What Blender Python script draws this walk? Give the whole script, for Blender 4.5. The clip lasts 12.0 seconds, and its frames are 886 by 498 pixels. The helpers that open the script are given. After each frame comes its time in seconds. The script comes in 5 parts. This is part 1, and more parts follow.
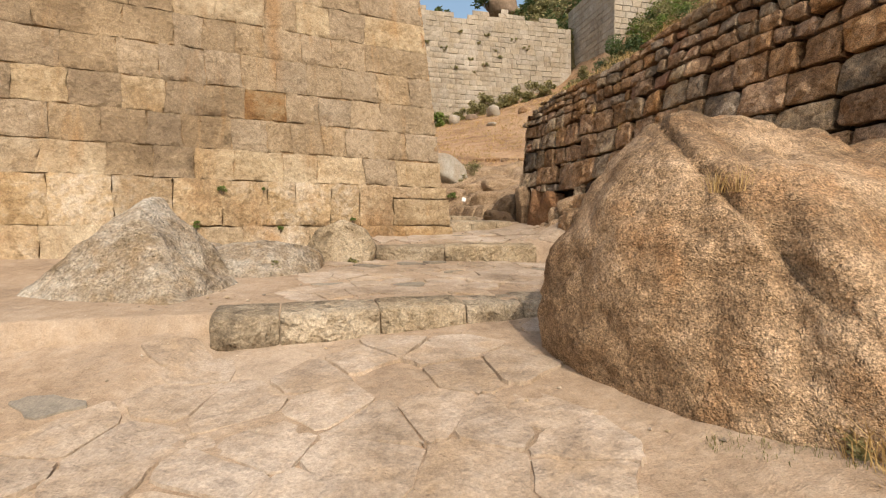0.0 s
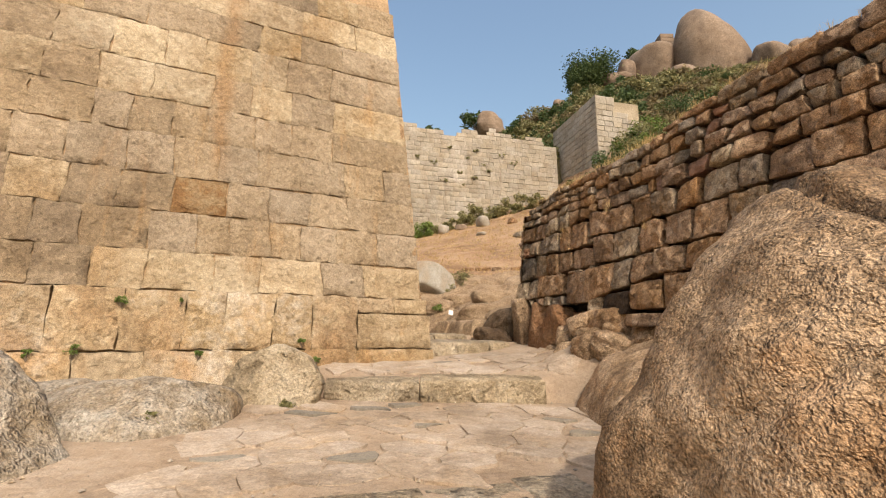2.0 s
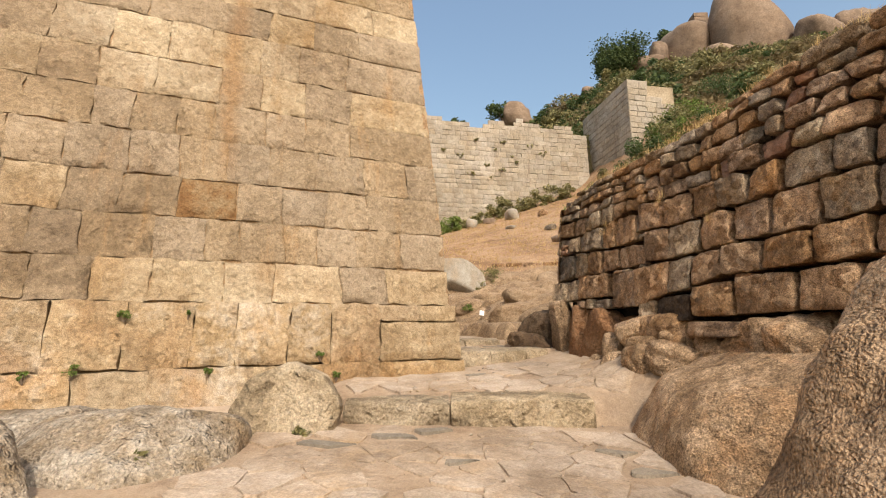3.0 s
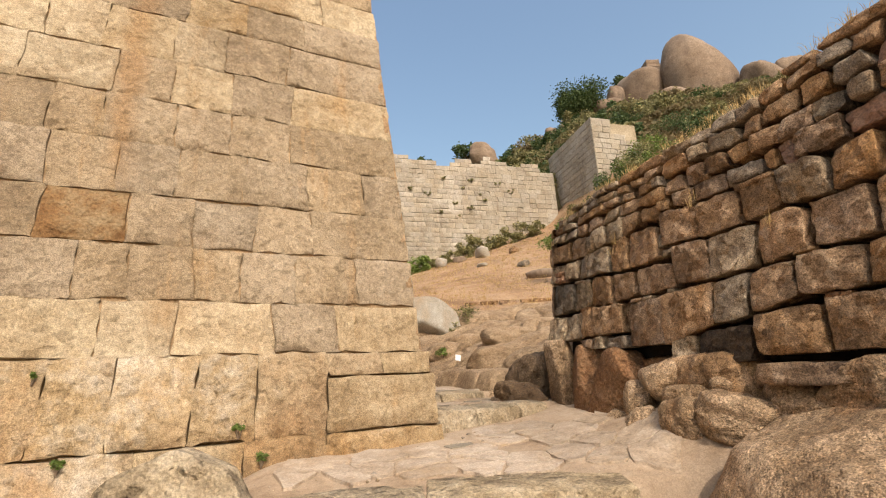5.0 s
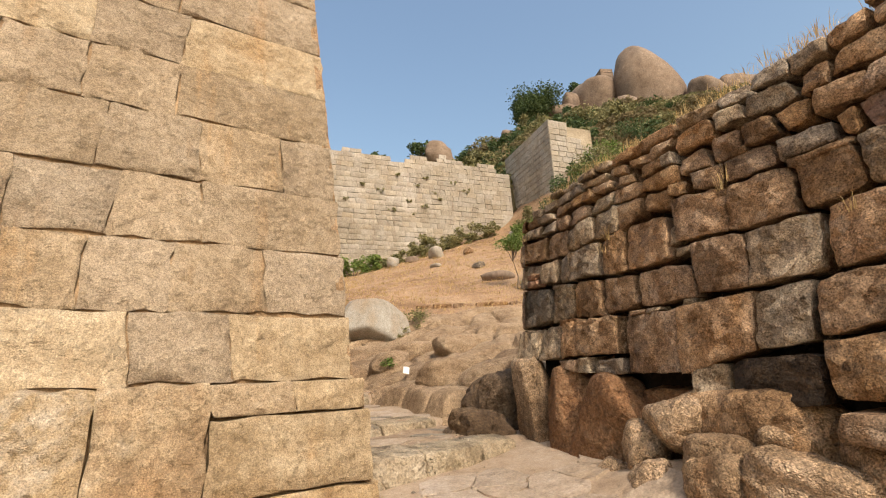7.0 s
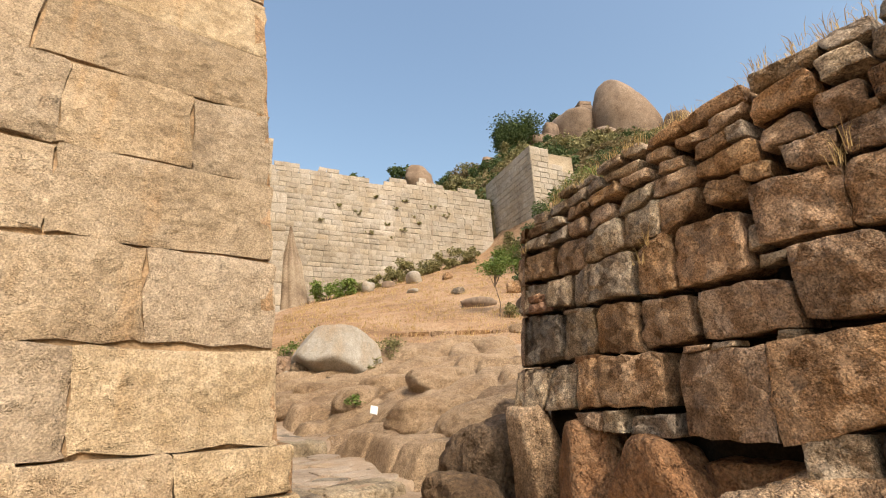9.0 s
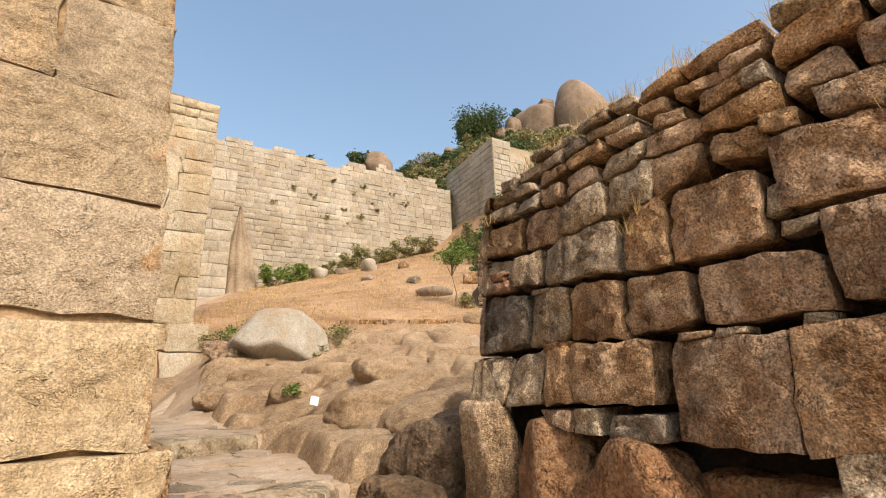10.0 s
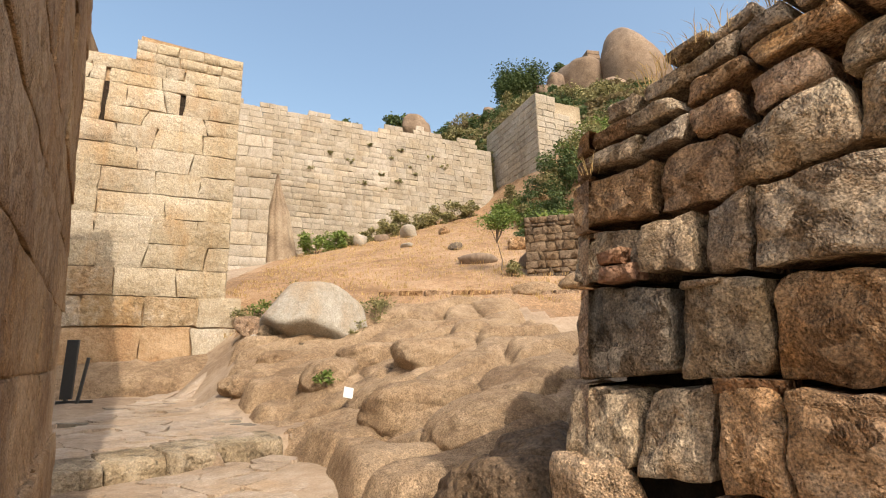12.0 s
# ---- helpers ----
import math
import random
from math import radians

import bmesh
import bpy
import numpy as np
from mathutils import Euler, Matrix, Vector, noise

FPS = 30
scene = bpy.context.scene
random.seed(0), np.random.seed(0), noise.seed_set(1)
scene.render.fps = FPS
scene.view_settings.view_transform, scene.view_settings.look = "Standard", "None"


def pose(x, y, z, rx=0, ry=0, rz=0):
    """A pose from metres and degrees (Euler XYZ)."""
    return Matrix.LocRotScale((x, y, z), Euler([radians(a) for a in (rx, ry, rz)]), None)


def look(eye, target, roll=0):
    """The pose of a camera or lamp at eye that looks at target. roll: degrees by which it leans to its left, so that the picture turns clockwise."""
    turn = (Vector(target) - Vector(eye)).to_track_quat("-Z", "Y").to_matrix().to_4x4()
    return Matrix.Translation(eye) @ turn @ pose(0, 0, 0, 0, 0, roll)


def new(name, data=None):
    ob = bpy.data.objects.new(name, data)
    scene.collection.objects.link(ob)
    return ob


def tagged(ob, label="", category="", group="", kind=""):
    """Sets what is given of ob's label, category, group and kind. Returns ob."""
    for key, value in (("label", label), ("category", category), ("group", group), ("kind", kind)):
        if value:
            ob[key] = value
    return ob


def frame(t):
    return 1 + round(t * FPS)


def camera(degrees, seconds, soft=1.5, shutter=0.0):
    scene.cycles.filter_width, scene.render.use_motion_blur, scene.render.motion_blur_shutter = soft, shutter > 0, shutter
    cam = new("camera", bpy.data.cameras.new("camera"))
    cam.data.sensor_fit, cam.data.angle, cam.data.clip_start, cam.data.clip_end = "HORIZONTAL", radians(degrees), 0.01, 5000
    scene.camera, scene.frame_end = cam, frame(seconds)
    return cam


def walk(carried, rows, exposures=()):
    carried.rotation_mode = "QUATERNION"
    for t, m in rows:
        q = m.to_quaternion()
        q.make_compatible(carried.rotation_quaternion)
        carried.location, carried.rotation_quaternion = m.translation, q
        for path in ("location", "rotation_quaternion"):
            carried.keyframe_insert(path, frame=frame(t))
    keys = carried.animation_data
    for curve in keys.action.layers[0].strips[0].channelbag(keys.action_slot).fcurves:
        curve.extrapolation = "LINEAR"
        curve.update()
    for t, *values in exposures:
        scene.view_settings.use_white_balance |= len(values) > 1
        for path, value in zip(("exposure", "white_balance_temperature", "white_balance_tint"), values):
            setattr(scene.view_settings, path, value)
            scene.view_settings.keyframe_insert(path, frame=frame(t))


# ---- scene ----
cam = camera(85.4, 12.0, soft=1.1)
PATH = [
    (0, (0.022, 0.018, 1.481), (0.018, 2.016, 1.402), -0.2),
    (0.5, (0.079, 0.377, 1.557), (0.046, 2.367, 1.754), -0.6),
    (1, (0.185, 0.827, 1.608), (0.175, 2.789, 1.999), -0.8),
    (1.5, (0.159, 1.261, 1.627), (0.135, 3.222, 2.019), -0.2),
    (2, (0.178, 1.718, 1.659), (0.213, 3.682, 2.034), 0.1),
    (2.5, (0.212, 2.047, 1.773), (0.181, 4.014, 2.131), 0.1),
    (2.7, (0.197, 2.143, 1.814), (0.134, 4.113, 2.158), 0.0),
    (4.3, (0.142, 3.167, 1.905), (0.032, 5.108, 2.372), -1.6),
    (4.5, (0.105, 3.304, 1.916), (0.016, 5.241, 2.405), -1.8),
    (5, (0.122, 3.678, 1.949), (0.174, 5.609, 2.469), -2.8),
    (5.5, (0.17, 3.984, 1.98), (0.238, 5.913, 2.501), -2.4),
    (6, (0.147, 4.342, 2.001), (0.286, 6.264, 2.537), -2.6),
    (6.5, (0.16, 4.583, 1.992), (0.393, 6.5, 2.514), -3.1),
    (7, (0.222, 4.862, 2.192), (0.468, 6.78, 2.706), -2.8),
    (7.2, (0.238, 4.904, 2.273), (0.479, 6.819, 2.797), -2.8),
    (8.8, (0.344, 5.826, 2.358), (0.678, 7.698, 2.979), -2.6),
    (9, (0.374, 5.95, 2.358), (0.708, 7.823, 2.976), -2.5),
    (9.5, (0.417, 6.226, 2.386), (0.867, 8.075, 3.003), -2.4),
    (10, (0.517, 6.499, 2.371), (1.023, 8.345, 2.95), -1.6),
    (10.5, (0.577, 6.721, 2.578), (1.026, 8.592, 3.126), -0.5),
    (11, (0.594, 7.055, 2.615), (1.023, 8.945, 3.111), -0.7),
    (11.5, (0.632, 7.321, 2.655), (1.047, 9.225, 3.108), -1.4),
    (12, (0.656, 7.591, 2.705), (1.007, 9.51, 3.146), -1.3),
]
walk(cam, [(t, look(eye, target, roll)) for t, eye, target, roll in PATH], [(0, 0.3), (1.0, 0.4), (4.5, 0.47), (7.0, 0.47), (9.0, 0.6), (12.0, 0.7)])

# ---- light ----
SUN_AZ, SUN_EL = math.atan2(0.30, -0.954), radians(43)
SUN = Vector((math.sin(SUN_AZ) * math.cos(SUN_EL), math.cos(SUN_AZ) * math.cos(SUN_EL), math.sin(SUN_EL)))
world = bpy.data.worlds.new("sky")
scene.world = world
world.use_nodes = True
sky = world.node_tree.nodes.new("ShaderNodeTexSky")
sky.sky_type, sky.sun_disc = "NISHITA", False
sky.sun_elevation, sky.sun_rotation = SUN_EL, SUN_AZ
sky.air_density, sky.dust_density, sky.ozone_density = 1.7, 5.0, 2.2
world.node_tree.links.new(sky.outputs[0], world.node_tree.nodes["Background"].inputs["Color"])
world.node_tree.nodes["Background"].inputs["Strength"].default_value = 0.15
sun = new("sun", bpy.data.lights.new("sun", "SUN"))
sun.data.energy, sun.data.angle, sun.data.color = 2.05, radians(0.6), (1.0, 0.91, 0.79)
sun.matrix_world = look(SUN * 60, (0, 0, 0))


# ---- materials ----
def node(nt, kind, **inputs):
    n = nt.nodes.new("ShaderNode" + kind)
    for k, v in inputs.items():
        n.inputs[k.replace("_", " ")].default_value = v
    return n


def stone(name, dark, mid, light, stain=None, big=0.7, grain=55.0, bump=0.5, vary=0.25, speck=0.35, island=False, rough=0.9, relief=9.0, grit=0.008, streak=None, seep=None, facet=None):
    """Granite or earth: patches, fine mineral grain, stains and a rough relief, in metres."""
    m = bpy.data.materials.new(name)
    m.use_nodes = True
    nt = m.node_tree
    bsdf = nt.nodes["Principled BSDF"]
    bsdf.inputs["Roughness"].default_value = rough
    bsdf.inputs["Specular IOR Level"].default_value = 0.25
    geo = nt.nodes.new("ShaderNodeNewGeometry")
    info = geo if island else nt.nodes.new("ShaderNodeObjectInfo")
    rnd = geo.outputs["Random Per Island"] if island else info.outputs["Random"]
    pos = geo.outputs["Position"]
    large = node(nt, "TexNoise", Scale=big, Detail=6.0, Roughness=0.62)
    fine = node(nt, "TexNoise", Scale=grain, Detail=3.0, Roughness=0.7)
    mids = node(nt, "TexNoise", Scale=relief, Detail=7.0, Roughness=0.68)
    for n in (large, fine, mids):
        nt.links.new(pos, n.inputs["Vector"])
    ramp = nt.nodes.new("ShaderNodeValToRGB")
    e = ramp.color_ramp.elements
    e[0].position, e[0].color = 0.36, (*dark, 1)
    e[1].position, e[1].color = 0.66, (*light, 1)
    k = e.new(0.5)
    k.color = (*mid, 1)
    add = nt.nodes.new("ShaderNodeMath")
    add.operation = "MULTIPLY_ADD"
    nt.links.new(mids.outputs[0], add.inputs[0])
    add.inputs[1].default_value = 0.5
    sub = nt.nodes.new("ShaderNodeMath")
    sub.operation = "MULTIPLY_ADD"
    nt.links.new(large.outputs[0], sub.inputs[0])
    sub.inputs[1].default_value, sub.inputs[2].default_value = 0.85, -0.17
    nt.links.new(sub.outputs[0], add.inputs[2])
    nt.links.new(add.outputs[0], ramp.inputs[0])
    colour = ramp.outputs[0]
    if stain:
        st = node(nt, "TexNoise", Scale=big * 1.9, Detail=5.0, Roughness=0.6)
        mapn = nt.nodes.new("ShaderNodeVectorMath")
        mapn.operation = "MULTIPLY_ADD"
        mapn.inputs[1].default_value, mapn.inputs[2].default_value = (1, 1, 0.55), (7.3, 1.9, 4.1)
        nt.links.new(pos, mapn.inputs[0])
        nt.links.new(mapn.outputs[0], st.inputs["Vector"])
        rs = nt.nodes.new("ShaderNodeMapRange")
        rs.inputs[1].default_value, rs.inputs[2].default_value = 0.52, 0.72
        rs.inputs[3].default_value, rs.inputs[4].default_value = 0.0, 0.75
        nt.links.new(st.outputs[0], rs.inputs[0])
        mx = nt.nodes.new("ShaderNodeMix")
        mx.data_type = "RGBA"
        nt.links.new(rs.outputs[0], mx.inputs[0])
        nt.links.new(colour, mx.inputs[6])
        mx.inputs[7].default_value = (*stain, 1)
        colour = mx.outputs[2]
    if streak:
        sv = nt.nodes.new("ShaderNodeVectorMath")
        sv.operation = "MULTIPLY"
        sv.inputs[1].default_value = (2.6, 2.6, 0.16)
        nt.links.new(pos, sv.inputs[0])
        sn = node(nt, "TexNoise", Scale=1.0, Detail=5.0, Roughness=0.65)
        nt.links.new(sv.outputs[0], sn.inputs["Vector"])
        sr = nt.nodes.new("ShaderNodeMapRange")
        sr.inputs[1].default_value, sr.inputs[2].default_value = 0.58, 0.74
        sr.inputs[3].default_value, sr.inputs[4].default_value = 0.0, 0.65
        nt.links.new(sn.outputs[0], sr.inputs[0])
        sm = nt.nodes.new("ShaderNodeMix")
        sm.data_type = "RGBA"
        nt.links.new(sr.outputs[0], sm.inputs[0])
        nt.links.new(colour, sm.inputs[6])
        sm.inputs[7].default_value = (*streak, 1)
        colour = sm.outputs[2]
    if seep:
        # a narrow rusty run of water down the face, seep = (place along the face, half width, lowest height)
        du = nt.nodes.new("ShaderNodeVectorMath")
        du.operation = "DOT_PRODUCT"
        du.inputs[1].default_value = (0.904, 0.427, 0)
        nt.links.new(pos, du.inputs[0])
        wob = node(nt, "TexNoise", Scale=2.2, Detail=4.0)
        nt.links.new(pos, wob.inputs["Vector"])
        off = nt.nodes.new("ShaderNodeMath")
        off.operation = "MULTIPLY_ADD"
        off.inputs[1].default_value = 0.35
        nt.links.new(wob.outputs[0], off.inputs[0])
        nt.links.new(du.outputs["Value"], off.inputs[2])
        gap = nt.nodes.new("ShaderNodeMath")
        gap.operation = "SUBTRACT"
        gap.inputs[1].default_value = seep[0] + 3.602 + 0.175
        nt.links.new(off.outputs[0], gap.inputs[0])
        far = nt.nodes.new("ShaderNodeMath")
        far.operation = "ABSOLUTE"
        nt.links.new(gap.outputs[0], far.inputs[0])
        band = nt.nodes.new("ShaderNodeMapRange")
        band.inputs[1].default_value, band.inputs[2].default_value = seep[1] * 0.3, seep[1] * 1.5
        band.inputs[3].default_value, band.inputs[4].default_value = 0.5, 0.0
        nt.links.new(far.outputs[0], band.inputs[0])
        sep = nt.nodes.new("ShaderNodeSeparateXYZ")
        nt.links.new(pos, sep.inputs[0])
        low = nt.nodes.new("ShaderNodeMapRange")
        low.inputs[1].default_value, low.inputs[2].default_value = seep[2], seep[2] + 0.6
        nt.links.new(sep.outputs[2], low.inputs[0])
        amt = nt.nodes.new("ShaderNodeMath")
        amt.operation = "MULTIPLY"
        nt.links.new(band.outputs[0], amt.inputs[0])
        nt.links.new(low.outputs[0], amt.inputs[1])
        sx = nt.nodes.new("ShaderNodeMix")
        sx.data_type = "RGBA"
        nt.links.new(amt.outputs[0], sx.inputs[0])
        nt.links.new(colour, sx.inputs[6])
        sx.inputs[7].default_value = (0.33, 0.18, 0.075, 1)
        colour = sx.outputs[2]
    # mineral grain
    sp = nt.nodes.new("ShaderNodeMapRange")
    sp.inputs[1].default_value, sp.inputs[2].default_value = 0.33, 0.67
    sp.inputs[3].default_value, sp.inputs[4].default_value = 1 - speck * 0.8, 1 + speck * 0.8
    nt.links.new(fine.outputs[0], sp.inputs[0])
    va = nt.nodes.new("ShaderNodeMapRange")
    va.inputs[3].default_value, va.inputs[4].default_value = 1 - vary, 1 + vary * 0.8
    nt.links.new(rnd, va.inputs[0])
    chip = node(nt, "TexNoise", Scale=relief * 3.2, Detail=6.0, Roughness=0.72)
    nt.links.new(pos, chip.inputs["Vector"])
    ch = nt.nodes.new("ShaderNodeMapRange")
    ch.inputs[1].default_value, ch.inputs[2].default_value = 0.35, 0.6
    ch.inputs[3].default_value, ch.inputs[4].default_value = 1 - speck * 0.45, 1 + speck * 0.2
    nt.links.new(chip.outputs[0], ch.inputs[0])
    pre = nt.nodes.new("ShaderNodeMath")
    pre.operation = "MULTIPLY"
    nt.links.new(sp.outputs[0], pre.inputs[0])
    nt.links.new(ch.outputs[0], pre.inputs[1])
    mul = nt.nodes.new("ShaderNodeMath")
    mul.operation = "MULTIPLY"
    nt.links.new(pre.outputs[0], mul.inputs[0])
    nt.links.new(va.outputs[0], mul.inputs[1])
    hsv = nt.nodes.new("ShaderNodeHueSaturation")
    sat = nt.nodes.new("ShaderNodeMath")
    sat.operation = "MULTIPLY_ADD"
    wrap = nt.nodes.new("ShaderNodeMath")
    wrap.operation = "PINGPONG"
    wrap.inputs[1].default_value = 0.13
    nt.links.new(rnd, wrap.inputs[0])
    nt.links.new(wrap.outputs[0], sat.inputs[0])
    sat.inputs[1].default_value, sat.inputs[2].default_value = vary * 12, 1 - vary * 0.7
    nt.links.new(sat.outputs[0], hsv.inputs["Saturation"])
    nt.links.new(mul.outputs[0], hsv.inputs["Value"])
    nt.links.new(colour, hsv.inputs["Color"])
    nt.links.new(hsv.outputs[0], bsdf.inputs["Base Color"])
    # relief: swells, chisel pits and grit
    below = None
    for scale, detail, height in ((relief, 2.0, 0.07 * bump), (relief * 2.7, 2.5, 0.034 * bump), (grain * 1.4, 1.0, grit * 0.65)):
        rel = node(nt, "TexNoise", Scale=scale, Detail=detail, Roughness=0.45)
        nt.links.new(pos, rel.inputs["Vector"])
        b2 = node(nt, "Bump", Strength=1.0, Distance=height)
        nt.links.new(rel.outputs[0], b2.inputs["Height"])
        if below:
            nt.links.new(below.outputs[0], b2.inputs["Normal"])
        below = b2
    if facet:
        # split faces: each cell of broken stone leans its own way; facet = (cells per metre, slope)
        jolt = node(nt, "TexNoise", Scale=facet[0] * 1.3, Detail=4.0, Roughness=0.6)
        nt.links.new(pos, jolt.inputs["Vector"])
        bent = nt.nodes.new("ShaderNodeVectorMath")
        bent.operation = "MULTIPLY_ADD"
        bent.inputs[1].default_value = (0.5 / facet[0],) * 3
        nt.links.new(jolt.outputs["Color"], bent.inputs[0])
        nt.links.new(pos, bent.inputs[2])
        cell = node(nt, "TexVoronoi", Scale=facet[0])
        nt.links.new(bent.outputs[0], cell.inputs["Vector"])
        arm = nt.nodes.new("ShaderNodeVectorMath")
        arm.operation = "SUBTRACT"
        nt.links.new(bent.outputs[0], arm.inputs[0])
        nt.links.new(cell.outputs["Position"], arm.inputs[1])
        way = nt.nodes.new("ShaderNodeVectorMath")
        way.operation = "SUBTRACT"
        way.inputs[1].default_value = (0.5, 0.5, 0.5)
        nt.links.new(cell.outputs["Color"], way.inputs[0])
        slope = nt.nodes.new("ShaderNodeVectorMath")
        slope.operation = "DOT_PRODUCT"
        nt.links.new(arm.outputs[0], slope.inputs[0])
        nt.links.new(way.outputs[0], slope.inputs[1])
        b2 = node(nt, "Bump", Strength=1.0, Distance=facet[1])
        nt.links.new(slope.outputs["Value"], b2.inputs["Height"])
        nt.links.new(below.outputs[0], b2.inputs["Normal"])
    nt.links.new(b2.outputs[0], bsdf.inputs["Normal"])
    return m


def leafy(name, dark, light, rough=0.6):
    m = bpy.data.materials.new(name)
    m.use_nodes = True
    nt = m.node_tree
    bsdf = nt.nodes["Principled BSDF"]
    bsdf.inputs["Roughness"].default_value = rough
    bsdf.inputs["Specular IOR Level"].default_value = 0.2
    geo = nt.nodes.new("ShaderNodeNewGeometry")
    ramp = nt.nodes.new("ShaderNodeValToRGB")
    ramp.color_ramp.elements[0].color, ramp.color_ramp.elements[1].color = (*dark, 1), (*light, 1)
    nt.links.new(geo.outputs["Random Per Island"], ramp.inputs[0])
    nt.links.new(ramp.outputs[0], bsdf.inputs["Base Color"])
    tr = nt.nodes.new("ShaderNodeBsdfTranslucent")
    nt.links.new(ramp.outputs[0], tr.inputs["Color"])
    mix = nt.nodes.new("ShaderNodeMixShader")
    mix.inputs[0].default_value = 0.25
    nt.links.new(bsdf.outputs[0], mix.inputs[1])
    nt.links.new(tr.outputs[0], mix.inputs[2])
    nt.links.new(mix.outputs[0], nt.nodes["Material Output"].inputs["Surface"])
    return m


def plain(name, colour, rough=0.7):
    m = bpy.data.materials.new(name)
    m.use_nodes = True
    nt = m.node_tree
    bsdf = nt.nodes["Principled BSDF"]
    bsdf.inputs["Roughness"].default_value = rough
    n = node(nt, "TexNoise", Scale=25.0, Detail=4.0)
    geo = nt.nodes.new("ShaderNodeNewGeometry")
    nt.links.new(geo.outputs["Position"], n.inputs["Vector"])
    hs = nt.nodes.new("ShaderNodeHueSaturation")
    hs.inputs["Color"].default_value = (*colour, 1)
    mr = nt.nodes.new("ShaderNodeMapRange")
    mr.inputs[3].default_value, mr.inputs[4].default_value = 0.75, 1.25
    nt.links.new(n.outputs[0], mr.inputs[0])
    nt.links.new(mr.outputs[0], hs.inputs["Value"])
    nt.links.new(hs.outputs[0], bsdf.inputs["Base Color"])
    return m


M_GREY = stone("granite_buff", (0.214, 0.152, 0.094), (0.320, 0.235, 0.148), (0.412, 0.314, 0.210), stain=(0.266, 0.192, 0.117), vary=0.1, grit=0.014, speck=0.5, bump=0.45, streak=(0.385, 0.223, 0.099), seep=(-2.72, 0.11, 3.5), grain=115.0, facet=(15.0, 0.45))
M_PALE = stone("granite_cream", (0.282, 0.198, 0.113), (0.418, 0.314, 0.197), (0.544, 0.435, 0.295), stain=(0.356, 0.223, 0.108), vary=0.1, grit=0.014, speck=0.48, bump=0.45, streak=(0.376, 0.223, 0.099), seep=(-2.72, 0.11, 3.5), grain=115.0, facet=(15.0, 0.45))
M_OCHRE = stone("granite_ochre", (0.283, 0.186, 0.101), (0.424, 0.308, 0.184), (0.536, 0.447, 0.342), stain=(0.404, 0.234, 0.108), vary=0.13, grit=0.014, speck=0.48, bump=0.55, grain=115.0, facet=(12.0, 0.6))
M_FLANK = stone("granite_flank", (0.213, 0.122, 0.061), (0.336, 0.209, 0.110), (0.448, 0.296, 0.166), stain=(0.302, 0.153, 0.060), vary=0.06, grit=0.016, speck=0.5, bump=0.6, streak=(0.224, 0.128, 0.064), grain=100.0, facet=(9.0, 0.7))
M_RED = stone("granite_rust", (0.170, 0.095, 0.052), (0.255, 0.160, 0.092), (0.323, 0.245, 0.161), stain=(0.306, 0.180, 0.081), bump=0.7)
M_JOINT = stone("joint_earth", (0.195, 0.127, 0.069), (0.312, 0.205, 0.113), (0.468, 0.321, 0.186), vary=0.0)
M_DARK = stone("rubble_brown", (0.164, 0.097, 0.052), (0.310, 0.193, 0.109), (0.483, 0.328, 0.204), stain=(0.310, 0.161, 0.062), bump=0.5, vary=0.16, relief=9.0, grain=105.0, speck=0.75, grit=0.011, big=1.6, facet=(13.0, 1.1))
M_TAN = stone("rubble_tan", (0.183, 0.106, 0.055), (0.346, 0.211, 0.117), (0.540, 0.359, 0.218), stain=(0.346, 0.175, 0.066), bump=0.5, vary=0.16, relief=9.0, grain=105.0, speck=0.75, grit=0.011, big=1.6, facet=(13.0, 1.1))
# near-black: the shade deep in wall gaps and slits, put into the colour
M_GAPSHADE = stone("gap_shade", (0.015, 0.010, 0.006), (0.025, 0.017, 0.010), (0.040, 0.025, 0.015), vary=0.0)
M_GREYR = stone("rubble_grey", (0.153, 0.109, 0.072), (0.308, 0.228, 0.154), (0.522, 0.412, 0.288), stain=(0.284, 0.169, 0.077), bump=0.5, vary=0.16, relief=9.0, grain=105.0, speck=0.75, grit=0.011, big=1.6, facet=(13.0, 1.1))
M_FOOT = stone("footing_rust", (0.159, 0.077, 0.036), (0.239, 0.120, 0.055), (0.305, 0.181, 0.097), bump=0.9, vary=0.0, grain=60.0, grit=0.02, speck=0.5, facet=(8.0, 0.5))
M_STUB = stone("stub_granite", (0.082, 0.053, 0.032), (0.137, 0.091, 0.055), (0.205, 0.142, 0.091), bump=0.6, vary=0.12, relief=9.0, speck=0.5, facet=(9.0, 0.7))
M_BLACK = stone("rubble_charcoal", (0.107, 0.082, 0.058), (0.234, 0.176, 0.120), (0.447, 0.333, 0.217), bump=0.5, vary=0.16, relief=9.0, grain=105.0, speck=0.75, grit=0.011, big=1.6, facet=(13.0, 1.0))
M_BLACKSTONE = stone("rubble_black", (0.024, 0.017, 0.013), (0.057, 0.040, 0.027), (0.129, 0.085, 0.053), bump=0.8, vary=0.1, relief=9.0, grain=75.0, speck=0.6, grit=0.02, big=1.6, facet=(10.0, 0.8))
M_REDR = stone("rubble_red", (0.136, 0.068, 0.043), (0.240, 0.124, 0.076), (0.336, 0.208, 0.136), bump=0.9, vary=0.2, relief=7.0, speck=0.4, grit=0.014, facet=(12.0, 0.7))
M_FAR = stone("granite_far", (0.280, 0.230, 0.168), (0.358, 0.304, 0.234), (0.421, 0.362, 0.291), stain=(0.280, 0.218, 0.148), vary=0.14, island=True, big=0.35, grain=20.0, relief=4.0, streak=(0.234, 0.171, 0.115))
M_FARJ = stone("far_joint", (0.263, 0.206, 0.131), (0.356, 0.281, 0.188), (0.469, 0.375, 0.263), vary=0.0)
